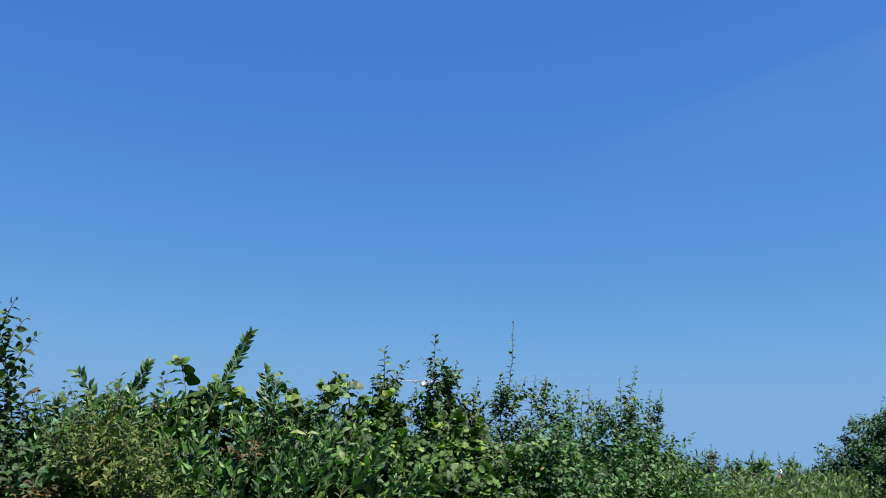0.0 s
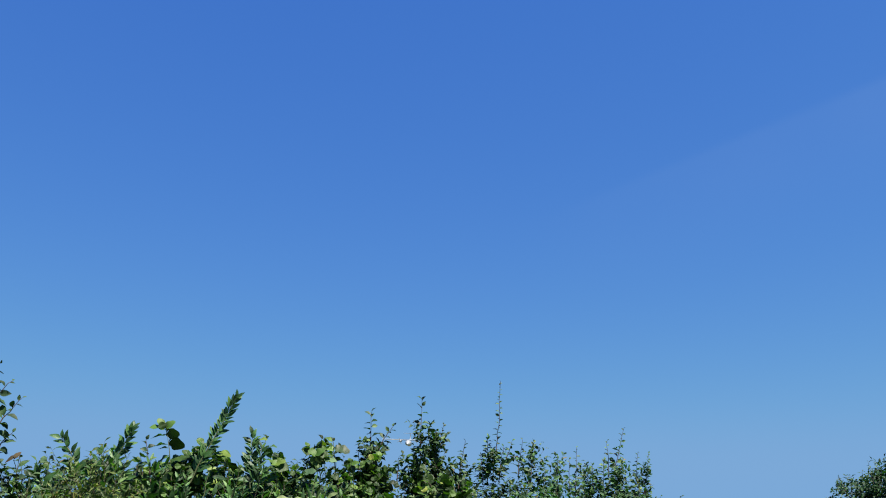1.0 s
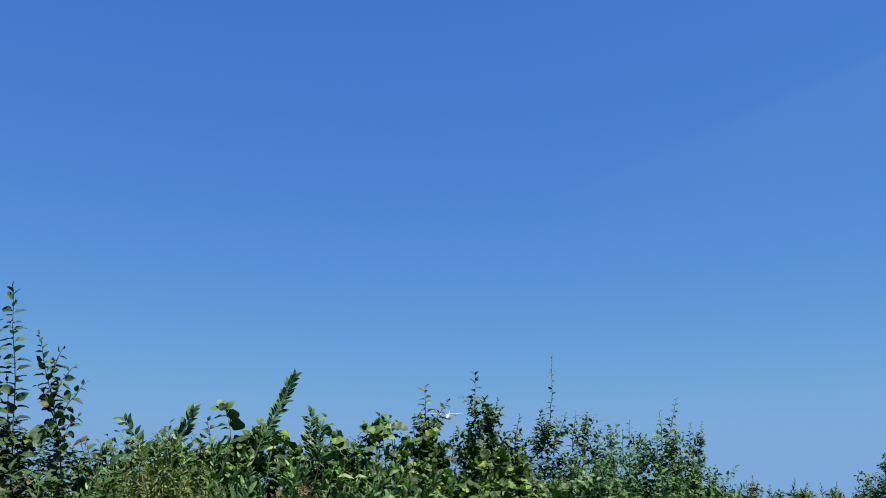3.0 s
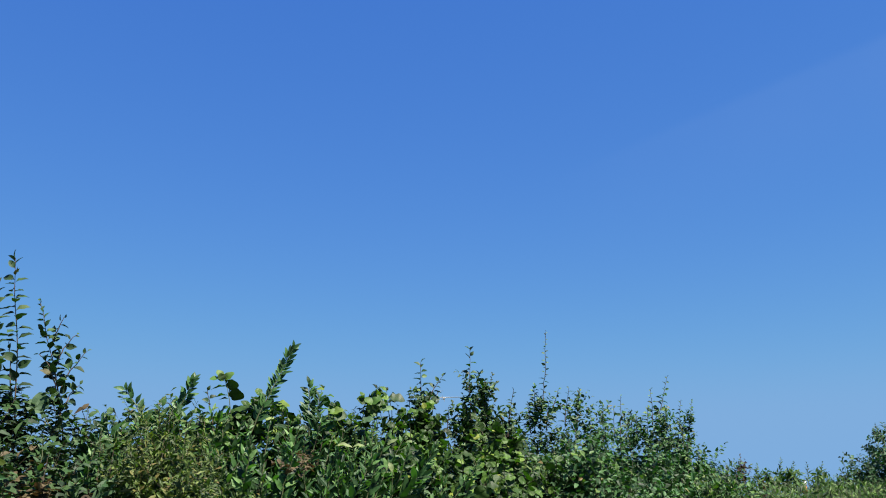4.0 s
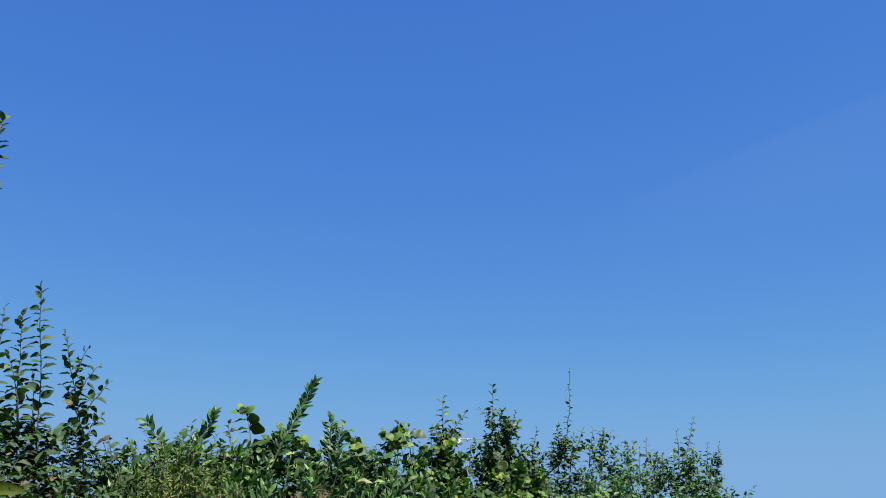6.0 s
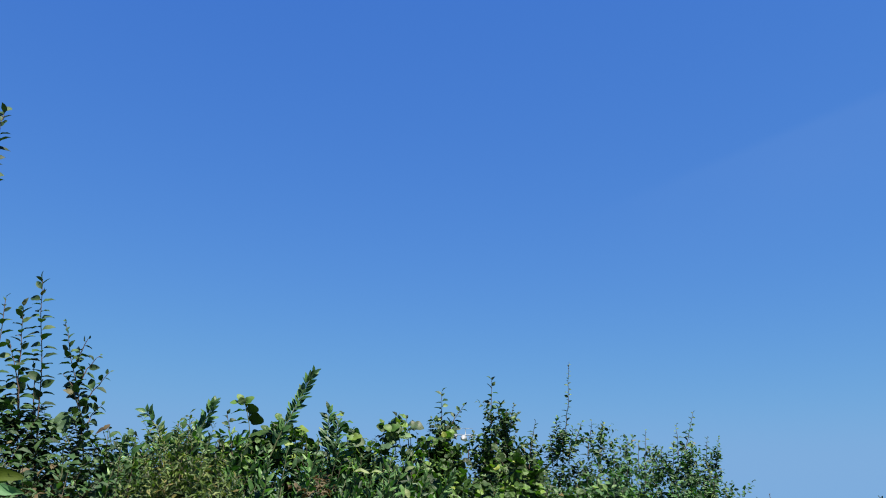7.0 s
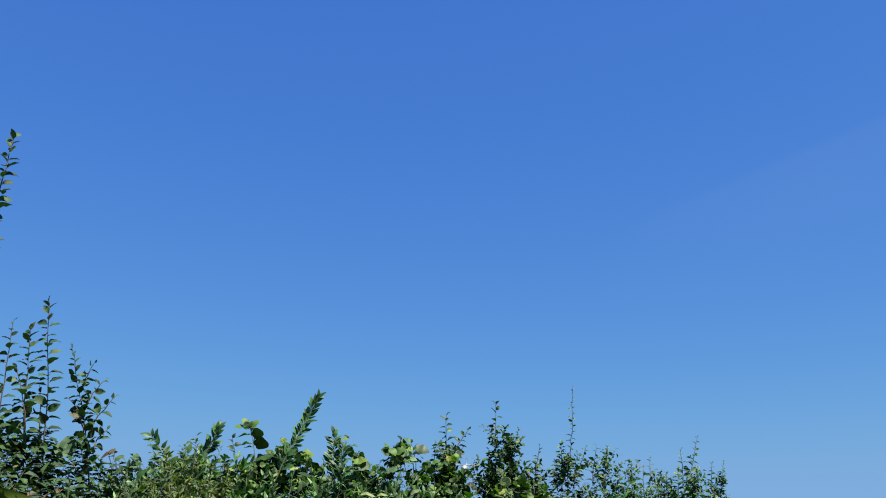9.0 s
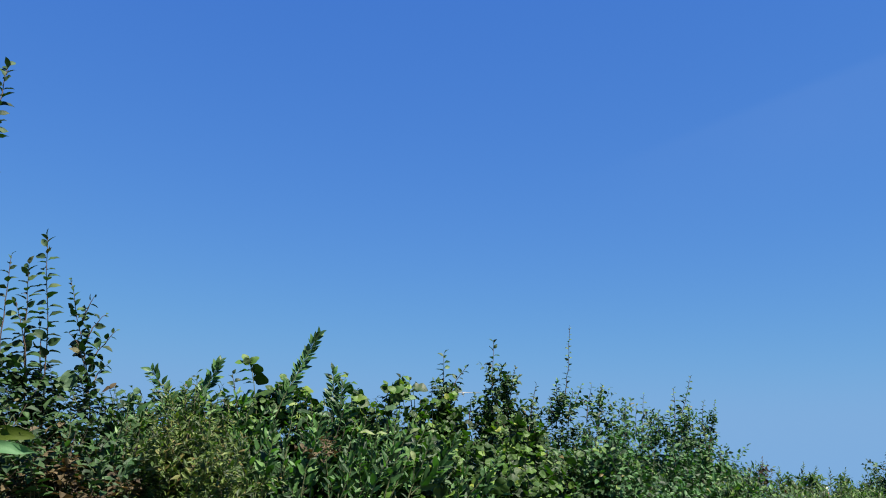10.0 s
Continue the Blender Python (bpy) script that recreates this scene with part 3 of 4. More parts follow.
column(plum_far, "bush", (0.927, 5.208, 1.915), (0.937, 5.206, 2.168), 0.04, 36, 0.029, skin="sloe")
column(plum_far, "bush", (1.027, 5.084, 1.879), (1.052, 5.079, 2.110), 0.08, 58, 0.033, skin="sloe")
column(plum_far, "bush", (1.095, 5.171, 1.885), (1.117, 5.166, 2.240), 0.032, 26, 0.028, skin="sloe")
column(plum_end, "bush", (1.261, 5.439, 1.869), (1.282, 5.434, 2.150), 0.034, 30, 0.028, skin="sloe")
column(plum_end, "bush", (1.286, 5.433, 1.869), (1.322, 5.423, 2.130), 0.03, 22, 0.028, skin="sloe")
column(plum_end, "bush", (1.402, 5.505, 1.742), (1.422, 5.500, 1.802), 0.053, 45, 0.029, skin="sloe")
column(plum_end, "bush", (1.491, 5.584, 1.712), (1.496, 5.582, 1.752), 0.045, 36, 0.029, skin="sloe")

# near plum shoots
shoot(plum_near, "plum", (-1.431, 2.661, 1.743), (-1.494, 2.630, 2.388), 50, 0.041, 0.004, spread=68, taper=0.6, skin="plum_shaded")
shoot(plum_near, "plum", (-1.470, 2.619, 1.789), (-1.520, 2.592, 2.283), 42, 0.037, -0.004, spread=60, taper=0.6, skin="plum_shaded")
shoot(plum_near, "plum", (-1.531, 2.553, 1.858), (-1.551, 2.542, 2.294), 26, 0.040, 0.0, skin="plum_shaded")
shoot(plum_near, "plum", (-1.466, 2.588, 1.897), (-1.523, 2.557, 2.152), 14, 0.042, 0.01, skin="plum_shaded")
shoot(plum_near, "plum", (-1.332, 2.763, 1.795), (-1.440, 2.711, 2.258), 44, 0.038, 0.012, spread=58, skin="plum_shaded")
shoot(plum_near, "plum", (-1.355, 2.752, 1.973), (-1.291, 2.780, 2.104), 11, 0.036, -0.01, skin="plum_shaded")
shoot(plum_near, "plum", (-1.380, 2.741, 2.035), (-1.324, 2.766, 2.155), 10, 0.034, -0.01, skin="plum_shaded")
shoot(plum_near, "plum", (-1.398, 2.733, 2.106), (-1.366, 2.747, 2.209), 8, 0.03, -0.005, skin="plum_shaded")
shoot(plum_near, "plum", (-1.347, 2.756, 1.902), (-1.301, 2.776, 1.996), 9, 0.036, -0.01, skin="plum_shaded")
shoot(plum_near, "plum", (-1.370, 2.746, 1.972), (-1.426, 2.719, 2.085), 8, 0.034, 0.01, skin="plum_shaded")
shoot(plum_near, "plum", (-1.455, 2.650, 1.870), (-1.482, 2.636, 2.113), 10, 0.036, skin="plum_shaded")
shoot(plum_near, "plum", (-1.629, 2.379, 2.300), (-1.582, 2.407, 2.874), 46, 0.042, 0.01, thick=0.005, taper=0.6, spread=58, skin="plum_shaded")


def single_leaf(limb, kind, place, tip, up, wide=1.0):
    """One leaf of a limb from its stalk's foot to its tip."""
    place, tip = Vector(place), Vector(tip)
    axes = frames_of(np.array(tip - place), np.array(up, float))
    long = (tip - place).length
    leaf = new("leaf", LEAF[kind][1])
    leaf.parent = limb
    m = Matrix(axes.tolist()).to_4x4() @ Matrix.Diagonal((long * wide, long, long, 1))
    m.translation = place
    leaf.matrix_basis = m


# a big-leaved spray that hangs in nearest to the path
spray = thing("hazel_spray", (-1.30, 2.00, 0), "large pale green hazel leaves on a low arching spray", "shrub", "shrubs of the hedge")
limb = part("branch", quads("branch", *tube(curve_path((-1.30, 2.00, -0.02), (-1.233, 2.032, 1.715), 0.05, 0.004, _shoots), np.linspace(0.007, 0.002, 12)), GREEN_STEM), spray)
single_leaf(limb, "olive", (-1.299, 2.030, 1.712), (-1.148, 2.030, 1.719), (0.0, -0.97, 0.22), 0.30)
single_leaf(limb, "mint", (-1.276, 2.000, 1.682), (-1.127, 2.000, 1.684), (0.0, -0.97, 0.25), 0.24)
part("tendril", quads("tendril", *tube(curve_path((-1.233, 2.032, 1.715), (-1.201, 2.049, 1.758), 0.006, 0.001, _shoots), np.linspace(0.0018, 0.0008, 12)), GREEN_STEM), spray)
part("tendril", quads("tendril", *tube(curve_path((-1.201, 2.049, 1.758), (-1.165, 2.068, 1.729), 0.01, 0.001, _shoots), np.linspace(0.0009, 0.0006, 12)), GREEN_STEM), spray)
shoot(spray, "hazel", (-1.233, 2.032, 1.715), (-1.210, 2.101, 1.753), 5, 0.03, 0.0)

# pale round leaves low on the near shoots
for a, z in (((-1.371, 2.690, 1.894), (-1.419, 2.667, 1.928)), ((-1.374, 2.689, 1.894), (-1.390, 2.681, 1.954))):
    twig = part("twig", quads("twig", *tube(curve_path((-1.351, 2.699, 1.852), a, 0.0, 0.001, _shoots), np.linspace(0.0015, 0.001, 12)), GREEN_STEM), plum_near)
    single_leaf(twig, "grey_round", a, z, (0.1, -0.8, 0.5), 0.9)

# willow wands
shoot(willow_near, "willow", (-1.151, 2.970, 1.854), (-1.246, 2.970, 2.018), 16, 0.050, 0.000, spread=40, flat=0.4, taper=0.7, thick=0.003, pairs=True, skin="wand")
shoot(willow_near, "willow", (-1.082, 3.030, 1.858), (-1.013, 3.030, 2.056), 26, 0.046, -0.006, spread=36, flat=0.4, taper=0.7, thick=0.003, pairs=True, skin="wand")
shoot(willow_near, "willow", (-1.107, 3.000, 1.847), (-1.111, 3.000, 1.968), 10, 0.050, 0.000, spread=40, flat=0.4, taper=0.7, thick=0.003, pairs=True, skin="wand")
shoot(willow_near, "willow", (-1.241, 2.900, 1.830), (-1.284, 2.900, 1.886), 8, 0.055, 0.000, spread=46, flat=0.4, taper=0.7, thick=0.003, pairs=True, skin="wand")
shoot(willow_near, "willow", (-1.161, 2.950, 1.834), (-1.155, 2.950, 1.895), 8, 0.050, 0.000, spread=40, flat=0.4, taper=0.7, thick=0.003, pairs=True, skin="wand")
shoot(willow_near, "willow", (-1.035, 3.020, 1.848), (-1.032, 3.020, 1.928), 8, 0.050, 0.000, spread=40, flat=0.4, taper=0.7, thick=0.003, pairs=True, skin="wand")
shoot(willow, "willow", (-0.821, 3.080, 1.860), (-0.679, 3.080, 2.169), 46, 0.047, -0.004, spread=34, flat=0.4, taper=0.7, thick=0.003, pairs=True, skin="wand")
shoot(willow, "willow", (-0.634, 3.170, 1.847), (-0.639, 3.170, 2.054), 32, 0.047, 0.000, spread=44, flat=0.4, taper=0.7, thick=0.003, pairs=True, skin="wand")
shoot(willow, "willow", (-0.604, 3.170, 1.846), (-0.603, 3.170, 2.007), 20, 0.046, 0.000, spread=42, flat=0.4, taper=0.7, thick=0.003, pairs=True, skin="wand")
shoot(willow_low, "willow", (-0.328, 2.958, 1.608), (-0.170, 2.964, 1.813), 34, 0.062, 0.01, spread=36, flat=0.6)
shoot(willow_near, "plum", (-0.922, 3.011, 1.788), (-0.964, 3.000, 2.005), 14, 0.038)

shoot(willow_near, "willow", (-1.294, 2.505, 1.568), (-1.285, 2.510, 1.839), 26, 0.045, 0.01, spread=38, skin="grey")
shoot(willow_near, "willow", (-1.196, 2.494, 1.570), (-1.169, 2.506, 1.701), 16, 0.05, 0.01, spread=35, skin="grey")
shoot(willow_near, "willow", (-1.099, 2.427, 1.580), (-1.040, 2.450, 1.689), 16, 0.05, 0.0, spread=30, skin="grey")
shoot(willow, "willow", (-0.859, 2.873, 1.586), (-0.872, 2.869, 1.780), 24, 0.05, 0.0, spread=42, skin="grey")

# a fringe of willow wands along the front of the hedge
_wands = np.random.default_rng(77)


def fringe(shrub, left, right, n, low, high, lean, size, leaves, skin=None):
    """Wands that rise side by side between two points on the front of the hedge."""
    a, z = np.array(left), np.array(right)
    for i in range(n):
        foot = a + (z - a) * (i + _wands.uniform(0.1, 0.9)) / n + np.array([0, _wands.normal(0, 0.05), 0])
        tall = _wands.uniform(low, high)
        tip = foot + np.array([tall * (lean + _wands.normal(0, 0.18)), _wands.normal(0, 0.03), tall])
        shoot(shrub, "willow", foot, tip, leaves, size * _wands.uniform(0.85, 1.15), _wands.normal(0, 0.008), spread=38, flat=0.6, skin=skin, thick=0.003)


fringe(willow_near, (-1.226, 2.590, 1.546), (-1.068, 2.652, 1.549), 7, 0.16, 0.33, 0.25, 0.052, 20)
fringe(willow_near, (-1.277, 2.786, 1.695), (-1.183, 2.823, 1.699), 4, 0.09, 0.16, 0.0, 0.058, 18)
fringe(willow, (-0.918, 2.857, 1.585), (-0.632, 2.921, 1.592), 9, 0.16, 0.32, 0.2, 0.050, 24)
fringe(willow, (-0.962, 3.000, 1.730), (-0.817, 3.037, 1.736), 4, 0.12, 0.2, -0.1, 0.05, 18)
fringe(willow_low, (-0.613, 2.924, 1.575), (-0.323, 2.958, 1.582), 10, 0.16, 0.32, 0.3, 0.050, 24)
fringe(willow_low, (-0.275, 3.111, 1.564), (-0.082, 3.114, 1.568), 5, 0.12, 0.24, 0.4, 0.052, 22)


def stray(shrub, kind, a, z, up, wide=1.0):
    """A leaf that catches the eye, on a thin twig."""
    foot = (a[0] + 0.01, a[1] + 0.03, a[2] - 0.09)
    twig = part("twig", quads("twig", *tube(curve_path(foot, a, 0.004, 0.001, _wands), np.linspace(0.0016, 0.0009, 12)), GREEN_STEM), shrub)
    if kind not in ("hazel_lit", "grey_round", "hazel"):
        single_leaf(twig, kind, a, z, up, wide)
        return
    a, z = np.array(a), np.array(z)
    single_leaf(twig, kind, a, a + 0.84 * (z - a), up, wide)
    for _ in range(2):  # smaller leaves round the large one
        off = np.array([_wands.normal(0, 0.5), -0.1, _wands.normal(-0.25, 0.4)]) * np.linalg.norm(z - a)
        single_leaf(twig, "hazel", a, a + off, np.array(up) + _wands.normal(0, 0.35, 3))


stray(plum_near, "dry", (-1.278, 2.786, 1.914), (-1.316, 2.770, 1.904), (0.1, -0.5, 0.8))
stray(plum_near, "dry", (-1.291, 2.780, 1.906), (-1.278, 2.785, 1.932), (0.3, -0.5, 0.8))
stray(willow_near, "grey_round", (-1.251, 2.904, 1.905), (-1.255, 2.903, 1.936), (0.2, -0.9, 0.2), 0.9)
stray(hazel_near, "hazel_lit", (-0.755, 3.120, 1.960), (-0.689, 3.110, 1.962), (0.0, -0.45, 0.9), 0.9)
stray(hazel_near, "hazel_lit", (-0.720, 3.120, 1.956), (-0.759, 3.110, 1.967), (0.0, -0.5, 0.9), 0.9)
stray(hazel, "hazel_lit", (-0.620, 3.200, 2.021), (-0.586, 3.190, 2.024), (0.0, -0.5, 0.9), 1.0)
stray(hazel, "hazel_lit", (-0.586, 3.200, 1.996), (-0.548, 3.190, 1.999), (0.0, -0.3, 0.9), 0.9)
stray(hazel, "hazel_lit", (-0.553, 3.150, 1.930), (-0.507, 3.140, 1.948), (0.0, -0.7, 0.7), 1.0)
stray(hazel, "hazel_lit", (-0.528, 3.150, 1.923), (-0.568, 3.140, 1.945), (0.1, -0.7, 0.7), 1.0)
stray(hazel, "hazel_lit", (-0.420, 3.200, 1.966), (-0.379, 3.190, 1.993), (0.0, -0.8, 0.6), 0.9)
stray(hazel, "hazel_lit", (-0.408, 3.200, 1.966), (-0.445, 3.190, 1.990), (0.0, -0.8, 0.6), 0.9)
stray(hazel, "grey_round", (-0.387, 3.200, 1.950), (-0.329, 3.190, 1.952), (0.0, -0.6, 0.8), 0.7)
stray(hazel, "grey_round", (-0.447, 3.150, 1.897), (-0.398, 3.140, 1.915), (0.1, -0.7, 0.7), 0.8)
stray(hazel, "hazel_shaded", (-0.359, 3.250, 1.996), (-0.299, 3.240, 1.990), (0.0, -0.6, 0.6), 0.8)
stray(hazel, "pale", (-0.510, 2.950, 1.801), (-0.456, 2.940, 1.807), (0.1, -0.6, 0.8), 0.6)
stray(hazel, "pale", (-0.453, 2.950, 1.797), (-0.415, 2.940, 1.807), (0.1, -0.6, 0.8), 0.7)
stray(hazel, "pale", (-0.345, 3.000, 1.803), (-0.314, 2.990, 1.828), (0.1, -0.7, 0.7), 0.8)
stray(hazel, "pale", (-0.287, 3.050, 1.817), (-0.248, 3.040, 1.820), (0.1, -0.6, 0.8), 0.7)
stray(hazel, "hazel_lit", (-0.287, 3.200, 1.933), (-0.255, 3.190, 1.947), (0.0, -0.6, 0.8), 1.1)
stray(willow_low, "pale", (-0.322, 2.800, 1.741), (-0.307, 2.790, 1.713), (0.3, -0.9, 0.2), 0.9)
stray(hazel_low, "hazel", (-0.003, 3.300, 1.760), (0.017, 3.293, 1.743), (0.0, -0.9, 0.4), 1.2)
stray(hazel_low, "hazel", (0.013, 3.300, 1.744), (0.039, 3.293, 1.726), (0.0, -0.9, 0.4), 1.2)
stray(hazel_low, "hazel", (-0.100, 3.350, 1.792), (-0.044, 3.343, 1.797), (0.0, -0.5, 0.8), 0.8)
stray(hazel_low, "hazel", (-0.006, 3.250, 1.675), (0.046, 3.243, 1.680), (0.0, -0.6, 0.7), 0.9)
stray(hazel_low, "hazel", (0.069, 3.400, 1.703), (0.114, 3.393, 1.715), (0.0, -0.6, 0.7), 0.9)
stray(hazel_low, "hazel", (0.060, 3.400, 1.782), (0.098, 3.393, 1.790), (0.0, -0.6, 0.7), 1.0)
for k in range(6):
    a = 1.05 * k
    at = Vector((-0.235, 3.013, 1.652))
    stray(hazel_low, "grey_round", at, at + Vector((0.042 * math.cos(a), -0.01, 0.034 * math.sin(a))), (0.1, -0.8, 0.6), 0.55)

# hazel shoots; the tall one's lit and shaded leaves differ by painted colour
tall = shoot(hazel_near, "hazel", (-0.884, 3.128, 1.797), (-0.935, 3.116, 2.051), 4, 0.05, 0.0, spread=78, bare=0.2)
single_leaf(tall, "hazel_lit", (-0.938, 3.117, 2.045), (-0.980, 3.090, 2.056), (0.0, -0.5, 0.9))
single_leaf(tall, "hazel_lit", (-0.943, 3.116, 2.047), (-0.958, 3.110, 2.084), (0.2, -0.6, 0.8), 0.9)
single_leaf(tall, "hazel_lit", (-0.935, 3.116, 2.047), (-0.908, 3.115, 2.076), (0.1, -0.8, 0.6), 0.9)
single_leaf(tall, "hazel", (-0.938, 3.110, 2.042), (-0.948, 3.095, 2.066), (0.2, -0.9, 0.4), 1.1)
single_leaf(tall, "hazel_shaded", (-0.917, 3.120, 2.015), (-0.873, 3.131, 1.977), (-0.5, -0.85, -0.2), 1.0)
single_leaf(tall, "hazel_shaded", (-0.931, 3.117, 2.041), (-0.890, 3.127, 2.019), (-0.5, -0.85, -0.2), 1.0)
single_leaf(tall, "hazel_lit", (-0.927, 3.118, 2.023), (-0.981, 3.104, 2.022), (0.0, -0.1, 1.0))
single_leaf(tall, "hazel", (-0.921, 3.119, 1.991), (-0.978, 3.104, 1.992), (0.0, -0.05, 1.0))
single_leaf(tall, "hazel", (-0.912, 3.122, 1.955), (-0.956, 3.110, 1.929), (0.0, -0.3, 1.0))
single_leaf(tall, "hazel", (-0.910, 3.122, 1.931), (-0.862, 3.133, 1.961), (0.0, -0.6, 1.0))
single_leaf(tall, "hazel", (-0.902, 3.124, 1.905), (-0.932, 3.096, 1.876), (0.0, -0.8, 0.6), 1.2)
shoot(hazel_near, "hazel", (-0.739, 3.258, 1.850), (-0.755, 3.254, 1.974), 12, 0.042, 0.0, spread=75)
shoot(hazel, "hazel", (-0.611, 3.279, 1.793), (-0.612, 3.278, 2.052), 16, 0.038, 0.0, spread=80)
shoot(hazel, "hazel", (-0.476, 3.393, 1.850), (-0.416, 3.393, 2.027), 13, 0.042, 0.01, spread=75, taper=0.6)
shoot(hazel, "hazel", (-0.478, 3.393, 1.900), (-0.452, 3.393, 2.015), 8, 0.040, 0.0, spread=75, taper=0.7)
leader = shoot(hazel, "hazel", (-0.363, 3.500, 1.856), (-0.392, 3.500, 2.071), 14, 0.038, 0.0, spread=75)
single_leaf(leader, "hazel_shaded", (-0.375, 3.500, 2.012), (-0.322, 3.490, 2.021), (0.0, -0.7, 0.5), 0.7)
single_leaf(leader, "grey_round", (-0.370, 3.500, 1.975), (-0.413, 3.490, 1.987), (0.0, -0.7, 0.6), 0.7)
shoot(hazel, "hazel", (-0.546, 3.389, 1.865), (-0.580, 3.384, 1.985), 12, 0.040, 0.0, spread=75)
shoot(hazel, "hazel", (-0.520, 3.389, 1.850), (-0.512, 3.384, 1.955), 10, 0.040, 0.0, spread=75)

# plum shoots in the middle
shoot(plum_mid, "plum", (-0.259, 3.913, 1.938), (-0.269, 3.912, 2.247), 19, 0.038, taper=0.6)
shoot(plum_mid, "plum", (-0.252, 3.913, 2.020), (-0.160, 3.914, 2.181), 13, 0.034)
shoot(plum_mid, "plum", (-0.245, 3.913, 1.990), (-0.188, 3.914, 2.100), 9, 0.034)
shoot(plum_mid, "plum", (-0.315, 3.900, 1.960), (-0.322, 3.900, 2.106), 8, 0.022)
shoot(plum_mid, "plum", (-0.150, 3.980, 1.930), (-0.143, 3.980, 2.050), 10, 0.034)
shoot(plum_mid, "plum", (-0.047, 4.013, 1.876), (-0.045, 4.013, 2.320), 28, 0.037, bare=0.05, taper=0.65)
shoot(plum_mid, "plum", (-0.012, 4.013, 1.877), (0.058, 4.010, 2.196), 34, 0.032, bare=0.05)
shoot(plum_mid, "plum", (-0.067, 4.014, 1.876), (-0.080, 4.014, 2.103), 22, 0.033, bare=0.05)
shoot(plum_mid, "plum", (0.010, 4.012, 1.877), (0.022, 4.012, 2.170), 28, 0.032, bare=0.05)
shoot(plum_mid, "plum", (0.124, 4.107, 1.912), (0.159, 4.104, 2.135), 12, 0.033)
shoot(plum_slim, "plum", (0.324, 4.391, 2.103), (0.349, 4.388, 2.465), 28, 0.021, thick=0.0021)
shoot(plum_slim, "plum", (0.276, 4.420, 1.965), (0.285, 4.420, 2.195), 30, 0.034, skin="sloe")
shoot(plum_slim, "plum", (0.252, 4.400, 1.950), (0.243, 4.400, 2.102), 18, 0.034, skin="sloe")
shoot(plum_slim, "plum", (0.332, 4.420, 1.965), (0.360, 4.420, 2.146), 26, 0.034, skin="sloe")
shoot(plum_slim, "plum", (0.302, 4.380, 2.003), (0.302, 4.380, 2.127), 22, 0.034, skin="sloe")
shoot(plum_slim, "plum", (0.359, 4.450, 2.051), (0.410, 4.450, 2.178), 9, 0.032, skin="sloe")
shoot(plum_slim, "plum", (0.435, 4.480, 1.983), (0.462, 4.480, 2.187), 11, 0.030, skin="sloe")
shoot(plum_slim, "plum", (0.392, 4.450, 2.093), (0.465, 4.450, 2.086), 7, 0.030, skin="sloe")
shoot(plum_low, "plum", (0.500, 4.550, 1.960), (0.526, 4.550, 2.181), 20, 0.034, skin="sloe")
shoot(plum_low, "plum", (0.575, 4.600, 1.935), (0.587, 4.600, 2.056), 12, 0.034, skin="sloe")
shoot(plum_low, "plum", (0.661, 4.750, 1.917), (0.674, 4.750, 2.139), 12, 0.032, skin="sloe")
shoot(plum_far, "plum", (0.763, 4.950, 1.945), (0.766, 4.950, 2.140), 10, 0.030, skin="sloe")
shoot(plum_far, "plum", (0.800, 5.000, 1.902), (0.820, 5.000, 2.208), 18, 0.032, skin="sloe")
shoot(plum_far, "plum", (0.923, 5.150, 1.942), (0.930, 5.150, 2.135), 16, 0.036, skin="sloe")
shoot(plum_far, "plum", (1.017, 5.150, 2.037), (1.025, 5.150, 2.265), 14, 0.032, skin="sloe")
shoot(plum_far, "plum", (1.043, 5.150, 2.037), (1.129, 5.150, 2.336), 18, 0.034, skin="sloe")
shoot(plum_far, "plum", (0.982, 5.120, 1.908), (0.994, 5.120, 2.157), 28, 0.040, skin="sloe")
shoot(plum_far, "plum", (1.039, 5.120, 1.908), (1.062, 5.120, 2.114), 26, 0.040, skin="sloe")
shoot(plum_far, "plum", (1.094, 5.200, 1.881), (1.121, 5.200, 2.057), 20, 0.036, skin="sloe")
shoot(plum_end, "plum", (1.221, 5.420, 1.959), (1.265, 5.420, 2.229), 20, 0.032, skin="sloe")
shoot(plum_end, "plum", (1.276, 5.420, 1.925), (1.330, 5.420, 2.222), 20, 0.032, skin="sloe")
shoot(plum_end, "plum", (1.219, 5.400, 1.793), (1.254, 5.400, 2.041), 26, 0.036, skin="sloe")
shoot(plum_end, "plum", (1.252, 5.400, 1.793), (1.292, 5.400, 2.007), 24, 0.036, skin="sloe")
shoot(plum_end, "plum", (1.356, 5.500, 1.762), (1.368, 5.500, 1.963), 18, 0.034, skin="sloe")
shoot(plum_end, "plum", (1.393, 5.520, 1.730), (1.405, 5.520, 1.930), 14, 0.032, skin="sloe")
shoot(plum_end, "plum", (1.437, 5.550, 1.680), (1.437, 5.550, 1.824), 14, 0.032, skin="sloe")

# ---- weeds beyond the end of the hedge ----
def weed_patch(label, centre, reach, top, n, seed, size=0.06, kind="weed"):
    rng = np.random.default_rng(seed)
    patch = thing("weed_clump", (centre[0], centre[1], 0), label, "weeds", "weeds in the field")
    r, a = np.sqrt(rng.uniform(0, 1, n)), rng.uniform(0, 6.28, n)
    origins = np.stack([centre[0] + reach[0] * r * np.cos(a), centre[1] + reach[1] * r * np.sin(a), 0 * r], 1)
    tall = top * rng.uniform(0.88, 1.0, n)
    ways = np.stack([rng.normal(0, 0.07, n), rng.normal(0, 0.07, n), np.ones(n)], 1)
    foliage(patch, kind, origins, ways, tall, rng.integers(26, 40, n), size, seed + 1, spread=50, rows=2, sag_by=0.0)
    return patch


